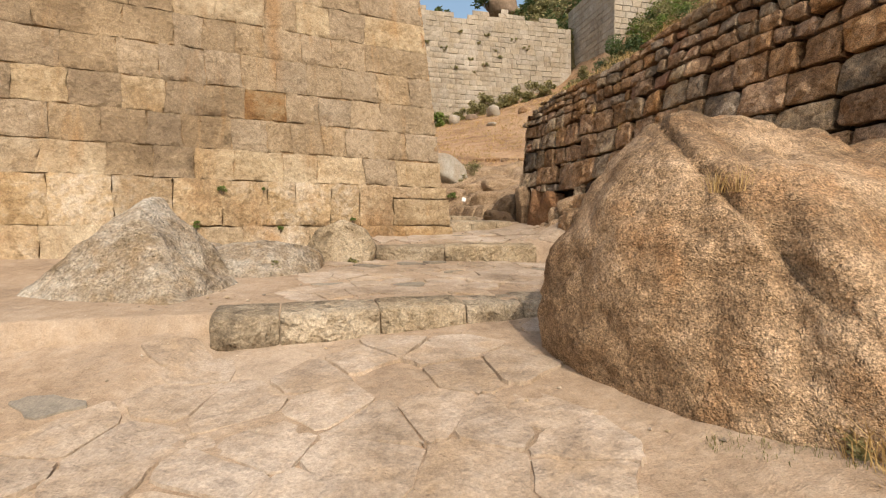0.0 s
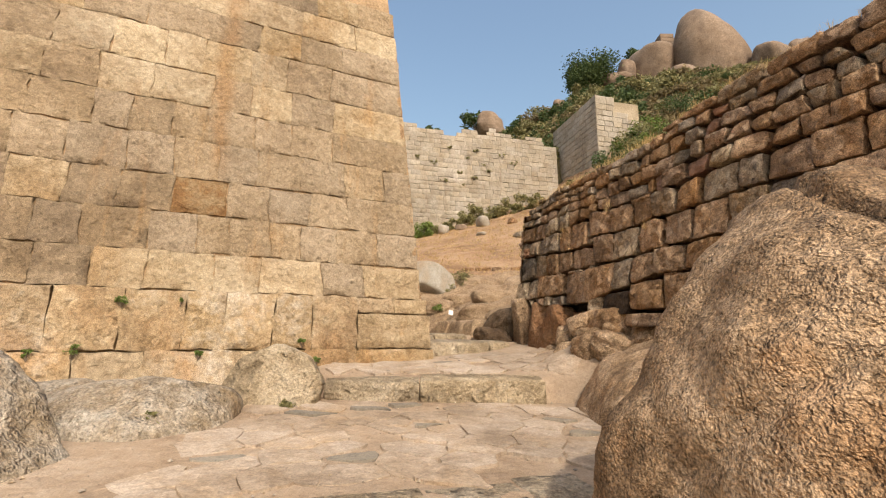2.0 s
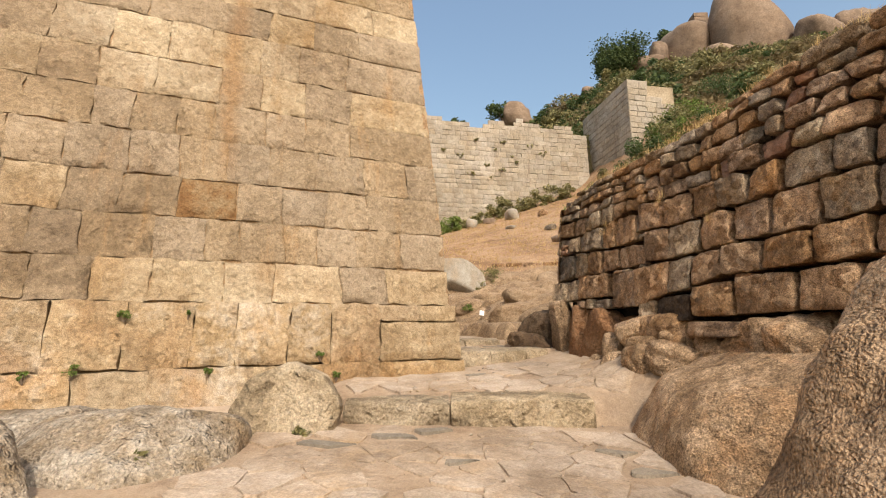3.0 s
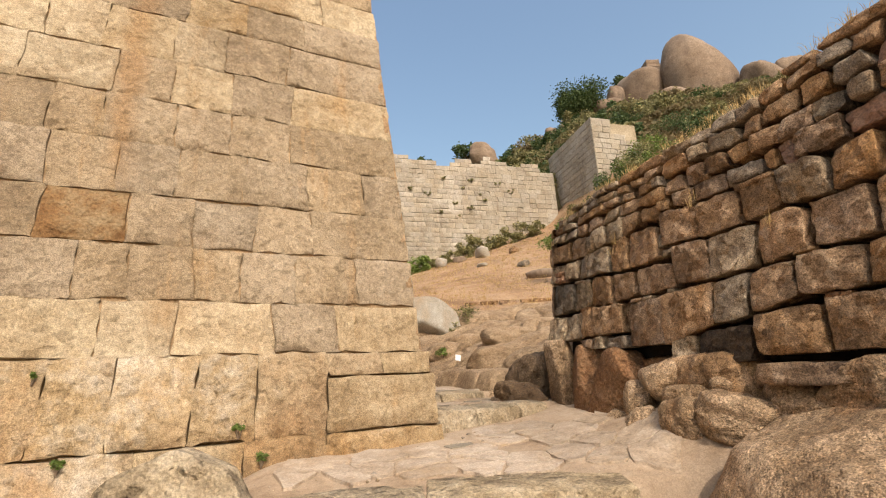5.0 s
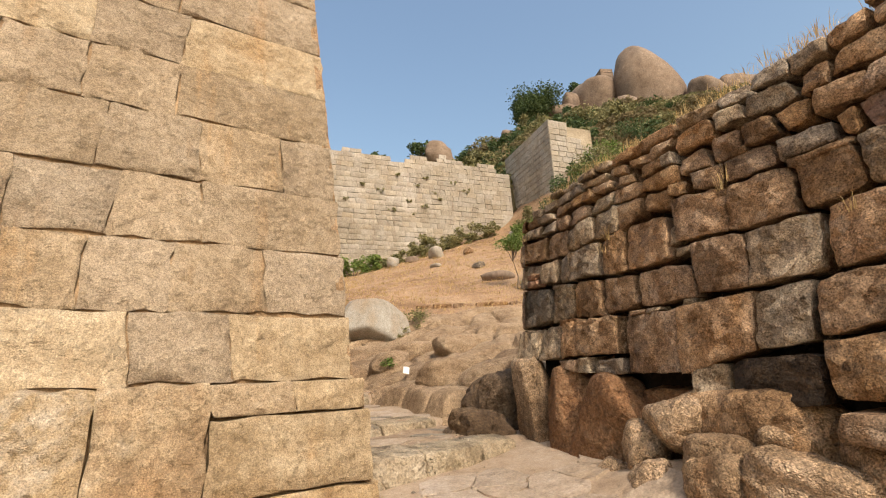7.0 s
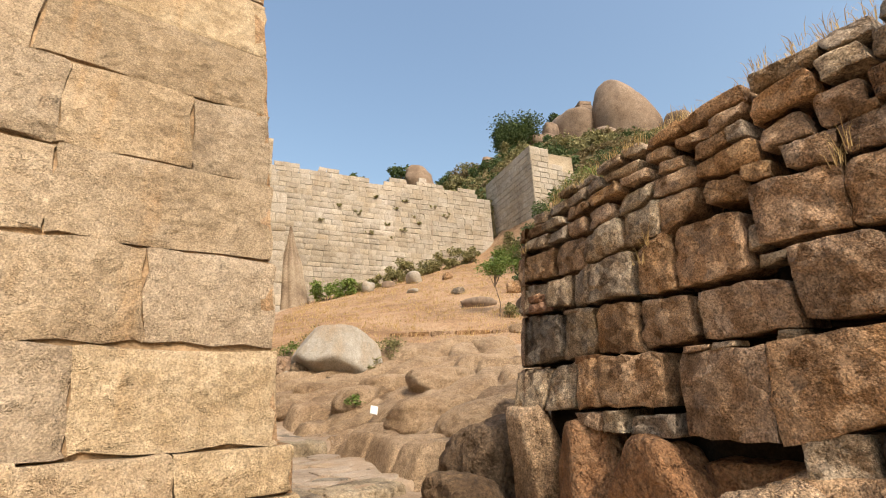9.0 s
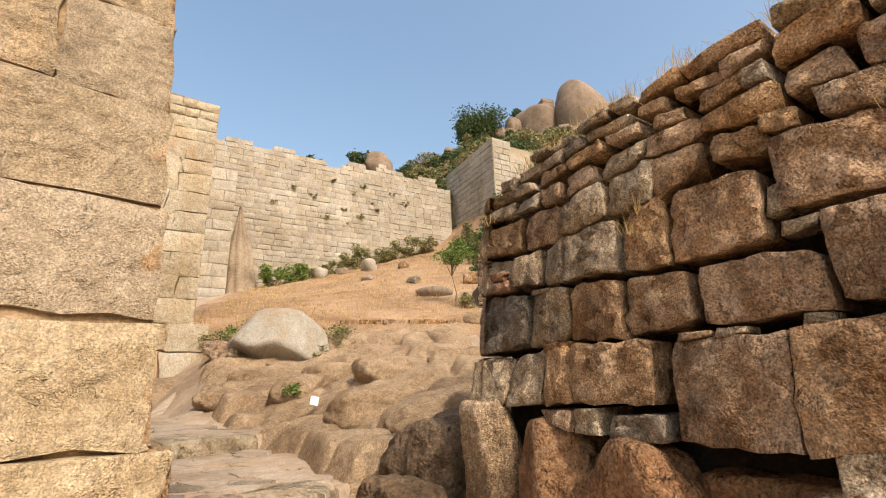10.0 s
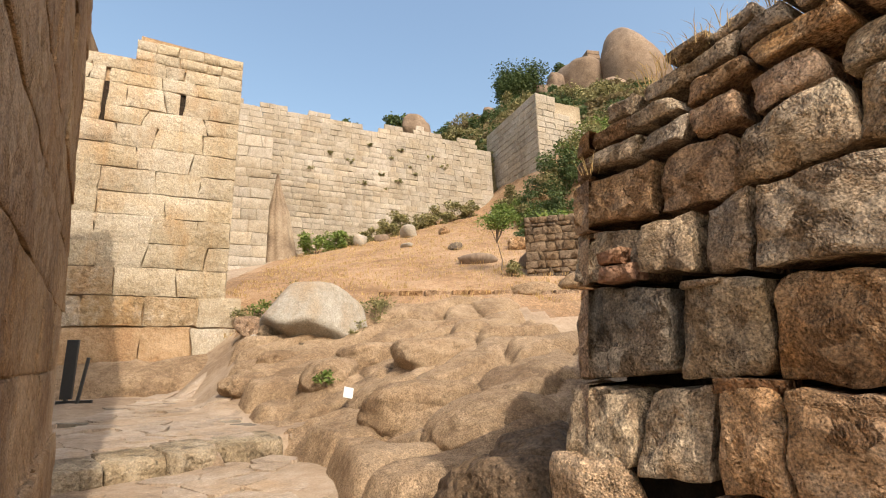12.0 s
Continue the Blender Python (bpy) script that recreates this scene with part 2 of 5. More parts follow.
M_FARP = stone("granite_far_block", (0.280, 0.230, 0.168), (0.358, 0.304, 0.234), (0.421, 0.362, 0.291), stain=(0.280, 0.218, 0.148), vary=0.14, big=0.35, grain=20.0, relief=4.0, streak=(0.234, 0.171, 0.115))
M_BAST = stone("granite_bastion", (0.338, 0.258, 0.161), (0.433, 0.352, 0.245), (0.492, 0.419, 0.315), stain=(0.390, 0.249, 0.125), vary=0.11, streak=(0.407, 0.249, 0.116), speck=0.42, facet=(7.0, 0.18))
M_RUST = stone("granite_rust_stained", (0.286, 0.160, 0.070), (0.418, 0.260, 0.125), (0.517, 0.350, 0.195), stain=(0.363, 0.196, 0.080), vary=0.15)
M_BOULD = stone("boulder_granite", (0.193, 0.119, 0.064), (0.337, 0.222, 0.127), (0.526, 0.368, 0.232), stain=(0.346, 0.188, 0.086), bump=0.75, vary=0.0, speck=0.75, grain=85.0, relief=9.0, grit=0.022, big=1.6, facet=(7.0, 0.22))
M_LICHEN = stone("boulder_lichen", (0.205, 0.147, 0.087), (0.322, 0.260, 0.189), (0.439, 0.388, 0.317), stain=(0.293, 0.194, 0.101), bump=0.8, vary=0.0, speck=0.45, grain=42.0, relief=7.0, big=1.4, grit=0.03, facet=(7.0, 0.5))
M_OUT = stone("outcrop_granite", (0.239, 0.153, 0.087), (0.367, 0.251, 0.149), (0.474, 0.338, 0.214), stain=(0.308, 0.202, 0.117), bump=0.4, vary=0.0, speck=0.6, grain=85.0, relief=8.0, grit=0.03, big=1.3, facet=(8.0, 0.35))
M_GROUND = stone("dry_earth", (0.267, 0.184, 0.116), (0.376, 0.272, 0.181), (0.455, 0.350, 0.252), stain=(0.297, 0.219, 0.151), bump=0.34, vary=0.0, speck=0.2, grain=90.0, relief=9.0, big=0.8)
M_SLOPE = stone("straw_slope", (0.234, 0.133, 0.065), (0.346, 0.212, 0.114), (0.420, 0.276, 0.164), stain=(0.253, 0.166, 0.099), bump=0.8, vary=0.0, speck=0.55, grain=30.0, relief=3.0, big=0.4)
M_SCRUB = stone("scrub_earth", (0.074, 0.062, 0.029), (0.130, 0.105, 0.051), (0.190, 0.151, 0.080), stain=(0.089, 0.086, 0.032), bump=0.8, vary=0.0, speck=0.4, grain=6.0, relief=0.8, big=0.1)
M_PAVE = stone("paving_granite", (0.276, 0.202, 0.137), (0.386, 0.295, 0.212), (0.486, 0.389, 0.298), stain=(0.397, 0.279, 0.172), bump=0.34, vary=0.06, speck=0.24, big=1.2, facet=(9.0, 0.25))
M_PAVED = stone("paving_dark", (0.17, 0.14, 0.11), (0.23, 0.195, 0.15), (0.30, 0.25, 0.19), bump=0.34, vary=0.1, speck=0.2, big=1.2)
M_STEP = stone("step_granite", (0.186, 0.139, 0.087), (0.319, 0.247, 0.160), (0.432, 0.351, 0.247), stain=(0.247, 0.180, 0.109), bump=0.8, vary=0.12, big=1.6, speck=0.4, facet=(11.0, 0.6))
M_WROCK = stone("pale_boulder", (0.285, 0.235, 0.175), (0.359, 0.317, 0.258), (0.423, 0.386, 0.331), stain=(0.331, 0.221, 0.120), bump=0.22, vary=0.0)
M_HILLR = stone("hill_boulder", (0.168, 0.113, 0.074), (0.232, 0.164, 0.113), (0.296, 0.222, 0.164), stain=(0.120, 0.086, 0.066), bump=0.3, vary=0.1, big=0.12, relief=0.5, grain=6.0)
M_LEAF = leafy("leaf_dark", (0.05, 0.08, 0.03), (0.12, 0.155, 0.055))
M_LEAFG = leafy("leaf_green", (0.10, 0.155, 0.03), (0.22, 0.27, 0.07))
M_LEAFO = leafy("leaf_olive", (0.13, 0.13, 0.05), (0.36, 0.31, 0.14))
M_DRY = leafy("dry_grass_blade", (0.42, 0.27, 0.10), (0.68, 0.50, 0.24), 0.8)
M_LEAFD = leafy("leaf_dusty", (0.16, 0.125, 0.06), (0.30, 0.23, 0.12), 0.8)
M_TWIG = leafy("dry_twig", (0.24, 0.15, 0.07), (0.42, 0.29, 0.15), 0.8)
M_BARK = plain("bark", (0.16, 0.11, 0.07), 0.9)
M_METAL = plain("dark_metal", (0.03, 0.03, 0.03), 0.5)
M_WHITE = plain("white_paint", (0.75, 0.74, 0.7), 0.6)

# ---- helpers of the place ----
RNG = random.Random(7)


def stone_mesh(verts, faces, n, hewn=False):
    """A block with crisp arrises; hewn: its face left in facets."""
    me = mesh_of("stone_block", verts, faces, not hewn)
    if hewn:
        return me
    k = n + 1
    rim = [i in (0, n) or j in (0, n) for j in range(k) for i in range(k)]
    rim += [True] * (len(verts) - k * k)
    me.edges.foreach_set("use_edge_sharp", [rim[e.vertices[0]] and rim[e.vertices[1]] for e in me.edges])
    me.polygons.foreach_set("use_smooth", [len([1 for q in p.vertices if q < k * k]) == 4 for p in me.polygons])
    return me


def mesh_of(name, verts, faces, smooth=True):
    me = bpy.data.meshes.new(name)
    me.from_pydata([tuple(v) for v in verts], [], faces)
    if smooth:
        me.polygons.foreach_set("use_smooth", [True] * len(me.polygons))
    me.update()
    return me


def put(name, me, material, parent=None, label=""):
    if not me.materials:
        me.materials.append(material)
    ob = new(name, me)
    if parent is not None:
        ob.parent = parent
    if label:
        ob["label"] = label
    return ob


def part(name, bm, material, parent, label=""):
    me = bpy.data.meshes.new(name)
    bm.to_mesh(me)
    bm.free()
    return put(name, me, material, parent, label)


def block(at, quad, depth, bulge, rough, rng, n=3, edge=0.014, wear=0.012, rugged=0.0):
    """One hewn stone. quad: its four corners (u, z) anticlockwise from lower left; at(u, z, out) gives the place."""
    (a, b), (c, d), (e, f), (g, h) = quad
    w, hh = abs(c - a), abs(h - b)
    verts, faces = [], []
    grid = {3: (0.0, 0.07, 0.93, 1.0), 4: (0.0, 0.07, 0.5, 0.93, 1.0), 6: (0.0, 0.05, 0.26, 0.5, 0.74, 0.95, 1.0)}[n]
    tilt_u, tilt_v = rng.uniform(-1, 1) * rough * 0.7, rng.uniform(-1, 1) * rough * 0.7
    for j in range(n + 1):
        for i in range(n + 1):
            s, t = grid[i], grid[j]
            u = (a * (1 - s) + c * s) * (1 - t) + (g * (1 - s) + e * s) * t
            z = (b * (1 - s) + d * s) * (1 - t) + (h * (1 - s) + f * s) * t
            rim = i in (0, n) or j in (0, n)
            if rim:
                out = -edge * rng.uniform(0.5, 1.6)
                if 0 < i < n:
                    z += rng.uniform(-1, 1) * min(wear, hh * 0.035)
                if 0 < j < n:
                    u += rng.uniform(-1, 1) * min(wear, w * 0.035)
            else:
                out = bulge * rng.uniform(0.5, 1.3) + rough * rng.uniform(-0.6, 0.6)
                u += rng.uniform(-0.05, 0.05) * w
                z += rng.uniform(-0.05, 0.05) * hh
            if rugged:
                out += rugged * noise.fractal(Vector(at(u, z, 0.0)) * 11.0, 0.7, 2.2, 4) * (0.6 if rim else 1.0)
            out += tilt_u * (s - 0.5) + tilt_v * (t - 0.5)
            verts.append(at(u, z, out))
    k = n + 1
    for j in range(n):
        for i in range(n):
            p = j * k + i
            faces.append((p, p + 1, p + k + 1, p + k))
    ring = list(range(k)) + [j * k + n for j in range(1, k)] + [n * k + i for i in range(n - 1, -1, -1)] + [j * k for j in range(n - 1, 0, -1)]
    m = len(ring)
    ringuz = []
    for q in ring:
        i, j = q % k, q // k
        s, t = grid[i], grid[j]
        ringuz.append(((a * (1 - s) + c * s) * (1 - t) + (g * (1 - s) + e * s) * t, (b * (1 - s) + d * s) * (1 - t) + (h * (1 - s) + f * s) * t))
    base = len(verts)
    for u, z in ringuz:
        verts.append(at(u, z, -depth))
    for q in range(m):
        r = (q + 1) % m
        faces.append((ring[r], ring[q], base + q, base + r))
    return verts, faces


def hewn(at, quad, depth, rng, n=11, bulge=0.026, edge=0.008, rag=0.017, rugged=0.03, corner=0.08):
    """One quarry-faced stone: chipped corners, ragged arrises and a face split along a few planes. quad as for block()."""
    (a, b), (c, d), (e, f), (g, h) = quad
    size = min(abs(c - a), abs(h - b))
    bulge, edge, rag = (min(v, size * 0.16) for v in (bulge, edge, rag))
    cuts = [(rng.uniform(0.15, 1.0), rng.uniform(-0.9, 0.9), rng.uniform(-0.9, 0.9)) for _ in range(5)]
    chip = [corner * rng.choice((0.1, 0.3, 0.6, 1.6)) for _ in range(4)]
    tilt = (rng.uniform(-1, 1) * bulge * 0.8, rng.uniform(-1, 0.6) * bulge * 0.8)
    verts, faces, back = [], [], []
    line = [-1, -0.965] + [-0.965 + 1.93 * (i - 1) / (n - 2) for i in range(2, n - 1)] + [0.965, 1]
    for j in range(n + 1):
        for i in range(n + 1):
            p, q = line[i], line[j]
            k = chip[(p > 0) + 2 * (q > 0)] * abs(p * q) ** 5
            s, t = (p * (1 - k) + 1) / 2, (q * (1 - k) + 1) / 2
            u = (a * (1 - s) + c * s) * (1 - t) + (g * (1 - s) + e * s) * t
            z = (b * (1 - s) + d * s) * (1 - t) + (h * (1 - s) + f * s) * t
            w = Vector(at(u, z, 0.0))
            m = max(abs(p), abs(q))
            if m == 1:
                back.append((j * (n + 1) + i, u, z))
            near, rim = m ** 5, m ** 16
            u += noise.noise(w * 13.0) * rag * near
            z += noise.noise(w * 13.0 + Vector((9, 4, 2))) * rag * near
            out = bulge * min(x0 + x1 * p * 0.75 + x2 * q * 0.75 for x0, x1, x2 in cuts)
            out -= edge * rim * (0.7 + 0.6 * noise.noise(w * 8.0 + Vector((3, 1, 7)))) + (0.4 * edge if m == 1 else 0)
            out += tilt[0] * p + tilt[1] * q + rugged * (0.35 - abs(noise.noise(w * 6.0)) - 0.6 * abs(noise.noise(w * 14.0)) + 0.35 * noise.noise(w * 38.0))
            verts.append(at(u, z, out))
    k = n + 1
    for j in range(n):
        for i in range(n):
            p = j * k + i
            faces.append((p, p + 1, p + k + 1, p + k))
    place = {i: (u, z) for i, u, z in back}
    ring = list(range(k)) + [j * k + n for j in range(1, k)] + [n * k + i for i in range(n - 1, -1, -1)] + [j * k for j in range(n - 1, 0, -1)]
    base = len(verts)
    verts += [at(*place[i], -depth) for i in ring]
    m = len(ring)
    for q in range(m):
        r = (q + 1) % m
        faces.append((ring[r], ring[q], base + q, base + r))
    return verts, faces


def course_quads(z0, z1, joints, gap, jit, rng):
    """The stones of one course between joints along u."""
    tops = [(u + rng.uniform(-jit, jit), u + rng.uniform(-jit, jit)) for u in joints]
    tops[0], tops[-1] = (joints[0], joints[0]), (joints[-1], joints[-1])
    out = []
    for (b0, t0), (b1, t1) in zip(tops, tops[1:]):
        dz = [rng.uniform(-1, 1) * jit * 0.35 for _ in range(4)]
        out.append([(b0 + gap, z0 + gap + dz[0]), (b1 - gap, z0 + gap + dz[1]), (t1 - gap, z1 - gap + dz[2]), (t0 + gap, z1 - gap + dz[3])])
    return out


def spread(u0, u1, low, high, rng):
    us = [u0]
    while us[-1] + high < u1:
        us.append(us[-1] + rng.uniform(low, high))
    if u1 - us[-1] < low * 0.6 and len(us) > 1:
        us.pop()
    us.append(u1)
    return us


def hull_rock(planes, sharp=9.0, sub=4, noise_amp=0.05, noise_scale=1.5, seed=0, creases=()):
    """A boulder: a rounded body between planes (normal, distance from its middle), roughened by noise."""
    bm = bmesh.new()
    bmesh.ops.create_icosphere(bm, subdivisions=sub, radius=1)
    ns = [(Vector(n).normalized(), d) for n, d in planes]
    off = Vector((seed * 3.1, seed * 1.7, seed * 5.3))
    for v in bm.verts:
        k = v.co.normalized()
        s = 0.0
        for n, d in ns:
            c = n.dot(k)
            if c > 0:
                s += (c / d) ** sharp
        p = k * (s ** (-1 / sharp))
        q = p * noise_scale + off
        a = noise.fractal(q, 0.9, 2.1, 5, noise_basis="PERLIN_ORIGINAL") * noise_amp + noise.noise(q * 0.4) * noise_amp * 1.3
        for cn, cd, wd, dp in creases:
            a -= dp * math.exp(-((Vector(cn).normalized().dot(p) - cd) / wd) ** 2)
        v.co = p + k * a
    for f in bm.faces:
        f.smooth = True
    return bm


def rock(name, place, size, label, material, seed, turn=0.0, sub=4, sharp=6.0, amp=0.09, category="rock", tilt=(0, 0), flat=0.0, group=""):
    """A loose or half-buried rock of random facets inside the half sizes."""
    rng = random.Random(seed)
    planes = []
    for _ in range(11):
        v = Vector((rng.gauss(0, 1), rng.gauss(0, 1), rng.gauss(0, 0.8))).normalized()
        planes.append((v, rng.uniform(0.78, 1.05)))
    for v in ((1, 0, 0), (-1, 0, 0), (0, 1, 0), (0, -1, 0), (0, 0, 1), (0, 0, -1)):
        planes.append((v, 1.0))
    bm = hull_rock(planes, sharp, sub, amp, 2.2, seed)
    bmesh.ops.scale(bm, vec=size, verts=bm.verts)
    bmesh.ops.rotate(bm, matrix=Euler((radians(tilt[0]), radians(tilt[1]), radians(turn))).to_matrix(), verts=bm.verts)
    me = bpy.data.meshes.new(name)
    bm.to_mesh(me)
    bm.free()
    ob = put(name, me, material)
    ob.location = place
    return tagged(ob, label, category, group)


# ---- the lie of the land ----
TC, TD, TN, TBAT = Vector((-0.054, 8.55, 2.68)), Vector((0.904, 0.427, 0)), Vector((0.427, -0.904, 0)), 0.165


def smooth(a, b, v):
    t = np.clip((v - a) / (b - a), 0, 1)
    return t * t * (3 - 2 * t)


STEP_LINES = ((4.13, 0.3), (6.88, 0.03), (8.52, 0.55), (9.75, 0.75), (12.95, 0.85))
STEP_TOPS = (0.835, 1.255, 1.645, 1.755, 1.975)


def step_y(k, x):
    return STEP_LINES[k][0] + STEP_LINES[k][1] * x


def wall_x(y, z):
    return 4.566 - 0.3406 * y + 0.0971 * z


def path_z(x, y):
    y1, y2, y3, y4, y5 = (step_y(k, x) + 0.1 for k in range(5))
    z = np.where(y < 0, 0.03 * np.maximum(y, -8), 0.157 * y)
    # past the end of the first step the ground climbs without a break
    z = z + np.where(y < y1, 0.19 * smooth(2.2, 4.0, y) * smooth(-1.62, -1.95, x), 0)
    z = np.where(y >= y1, 0.832 + 0.08 * (y - y1), z)
    upper = 1.25 + 0.12 * (y - y2) + 0.1 * smooth(0.8, 1.8, x) * smooth(0.0, 0.4, y - y2)
    side = smooth(-1.7, -1.0, x)
    z = np.where(y >= y2, upper * side + z * (1 - side), z)
    z = np.where((y >= y3) & (x > -0.05), 1.64 + 0.02 * np.minimum(y - y3, 5.0), z)
    z = np.where((y >= 8.6) & (x <= -0.05), 1.64 + 0.02 * np.minimum(y - 8.5, 5.0), z)
    z = np.where((y >= y4) & (y > 9), 1.75 + 0.02 * np.minimum(y - y4, 5.0), z)
    z = np.where((y >= y5) & (y > 10.5), 1.97 + 0.03 * np.minimum(y - y5, 6.0), z)
    return z


def land(x, y):
    x, y = np.asarray(x, float), np.asarray(y, float)
    z = path_z(x, y)
    # bank of earth against the tower and at the foot of the rubble wall
    s = 0.427 * (x + 0.054) - 0.904 * (y - 8.55)
    z = z + np.where(y < 8.6, 0.16 * np.exp(-np.maximum(s, 0) / 0.3) * smooth(-0.3, -1.5, x), 0)
    dr = wall_x(y, 2.0) - x
    z = z + np.where(y < 10.5, 0.24 * smooth(0.62, 0.05, dr) * smooth(4.0, 5.5, y) * smooth(8.5, 7.6, y), 0) + 0.25 * smooth(0.6, 2.5, x) * smooth(5, 3, y)
    # the outcrop and the dry slope beyond
    hill = 2.3 + 0.314 * (y - 13.5) + 0.01 * np.maximum(y - 13.5, 0) * np.clip(x, -8, 14)
    hill = hill - 0.8 * np.maximum(-1.3 - x, 0) * smooth(22, 17, y) - 0.55
    hill = hill + 0.45 * smooth(15, 19, y)
    hill = np.where((y > 9.9), hill, -9)
    z = np.maximum(z, np.where(x > -3.5, hill, np.where(y > 19, hill, -9)))
    # scrubby bank rising in front of the far bastion
    z = z + (3.0 * smooth(9.6, 14.0, x) + 0.22 * np.clip(x - 12, 0, 14)) * smooth(23.0, 30.5, y) * smooth(80, 50, y)
    # earth terrace held up by the rubble wall
    wx = wall_x(y, 3.7) + 0.45
    end = 10.4 + 1.2 * np.clip(x - 2, 0, 8)
    held = smooth(0.0, 0.3, x - wx) * smooth(end, end - 0.9, y) * smooth(-4.0, 2.0, y)
    z = np.maximum(z, (3.76 + 0.1 * np.clip(x - wx, 0, 8)) * held)
    # the high hill behind the far wall
    crest = np.minimum(np.clip(26 + 0.62 * (x - 4), 18, 38), 38 - 1.6 * smooth(30, 37, x))
    back = 17.6 + 0.28 * np.clip(x, -20, 60) * smooth(10, 17, x) + 0 * y
    k = np.clip((y - 43) / 23, 0, 1)
    high = back * (1 - k) + crest * k
    t = smooth(14.0, 18.0, x)
    over = np.clip((y - 42.5 + 6.5 * t) / (0.05 + 9.0 * t), 0, 1)
    z = z * (1 - over) + high * over
    z = np.where(y > 66, np.maximum(crest - 0.2 * (y - 66), 0), z)
    far_right = smooth(16, 40, x) * smooth(8, 30, y)
    z = z * (1 - far_right) + np.maximum(z, np.clip(0.55 * (x - 16) + 0.3 * y, 0, 40)) * far_right
    z = z * smooth(400, 150, np.abs(x)) * smooth(420, 160, np.abs(y))
    return z


def land1(x, y):
    return float(land(x, y))


def axis(pieces):
    out = []
    for a, b, s in pieces:
        out += list(np.arange(a, b, s))
    return np.array(out + [pieces[-1][1]])


def build_ground():
    xs = axis([(-1500, -200, 260), (-200, -40, 16), (-40, -6, 1.7), (-6, 6, 0.06), (6, 20, 0.5), (20, 60, 2.5), (60, 200, 14), (200, 1500, 260)])
    ys = axis([(-1500, -60, 240), (-60, -6, 6), (-6, 1, 0.35), (1, 16, 0.06), (16, 45, 0.3), (45, 90, 1.8), (90, 200, 12), (200, 1500, 260)])
    X, Y = np.meshgrid(xs, ys)
    Z = land(X, Y)
    nz = np.zeros_like(Z)
    near = (np.abs(X) < 25) & (Y > -6) & (Y < 90)
    for j, i in zip(*np.nonzero(near)):
        p = Vector((X[j, i], Y[j, i], 0))
        a = 0.012 if Y[j, i] < 10 else (0.05 if Y[j, i] < 42 else 0.5)
        nz[j, i] = noise.noise(p * 1.3) * a + noise.noise(p * 5.0) * min(a, 0.02) * 0.6
    Z = Z + nz
    nx = len(xs)
    verts = np.stack([X, Y, Z], -1).reshape(-1, 3)
    faces = [(j * nx + i, j * nx + i + 1, (j + 1) * nx + i + 1, (j + 1) * nx + i) for j in range(len(ys) - 1) for i in range(nx - 1)]
    ob = put("ground", mesh_of("ground", verts.tolist(), faces), M_GROUND)
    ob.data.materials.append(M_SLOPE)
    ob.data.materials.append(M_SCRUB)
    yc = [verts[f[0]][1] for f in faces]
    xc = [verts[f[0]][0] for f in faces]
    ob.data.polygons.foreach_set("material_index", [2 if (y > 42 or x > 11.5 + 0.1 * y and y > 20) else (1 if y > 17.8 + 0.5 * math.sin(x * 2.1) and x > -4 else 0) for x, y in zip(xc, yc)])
    return tagged(ob, "dry sandy earth path climbing to a straw-covered slope", "ground", kind="structure")


ground = build_ground()


# ---- tower of dressed granite ----
def tower_at(u, z, out=0.0):
    base = 0.05 * max(0.0, min(1.0, (2.24 - z) / 0.03))
    p = TC + TD * u - TN * (TBAT * (z - 2.68)) + TN * (out + base)
    return (p.x, p.y, z)


def tower_side(u, z, out=0.0):
    """u runs back from the corner."""
    c = TC + Vector((-0.115, 0.128, 0)) * (z - 2.68)
    base = 0.05 * max(0.0, min(1.0, (2.24 - z) / 0.03))
    p = c - TN * u + TD * (out + base)
    return (p.x, p.y, z)


def corner_u(z):
    """Where the front face ends at height z."""
    return -0.0493 * (z - 2.68) + (0.06 if z < 2.24 else 0.0)


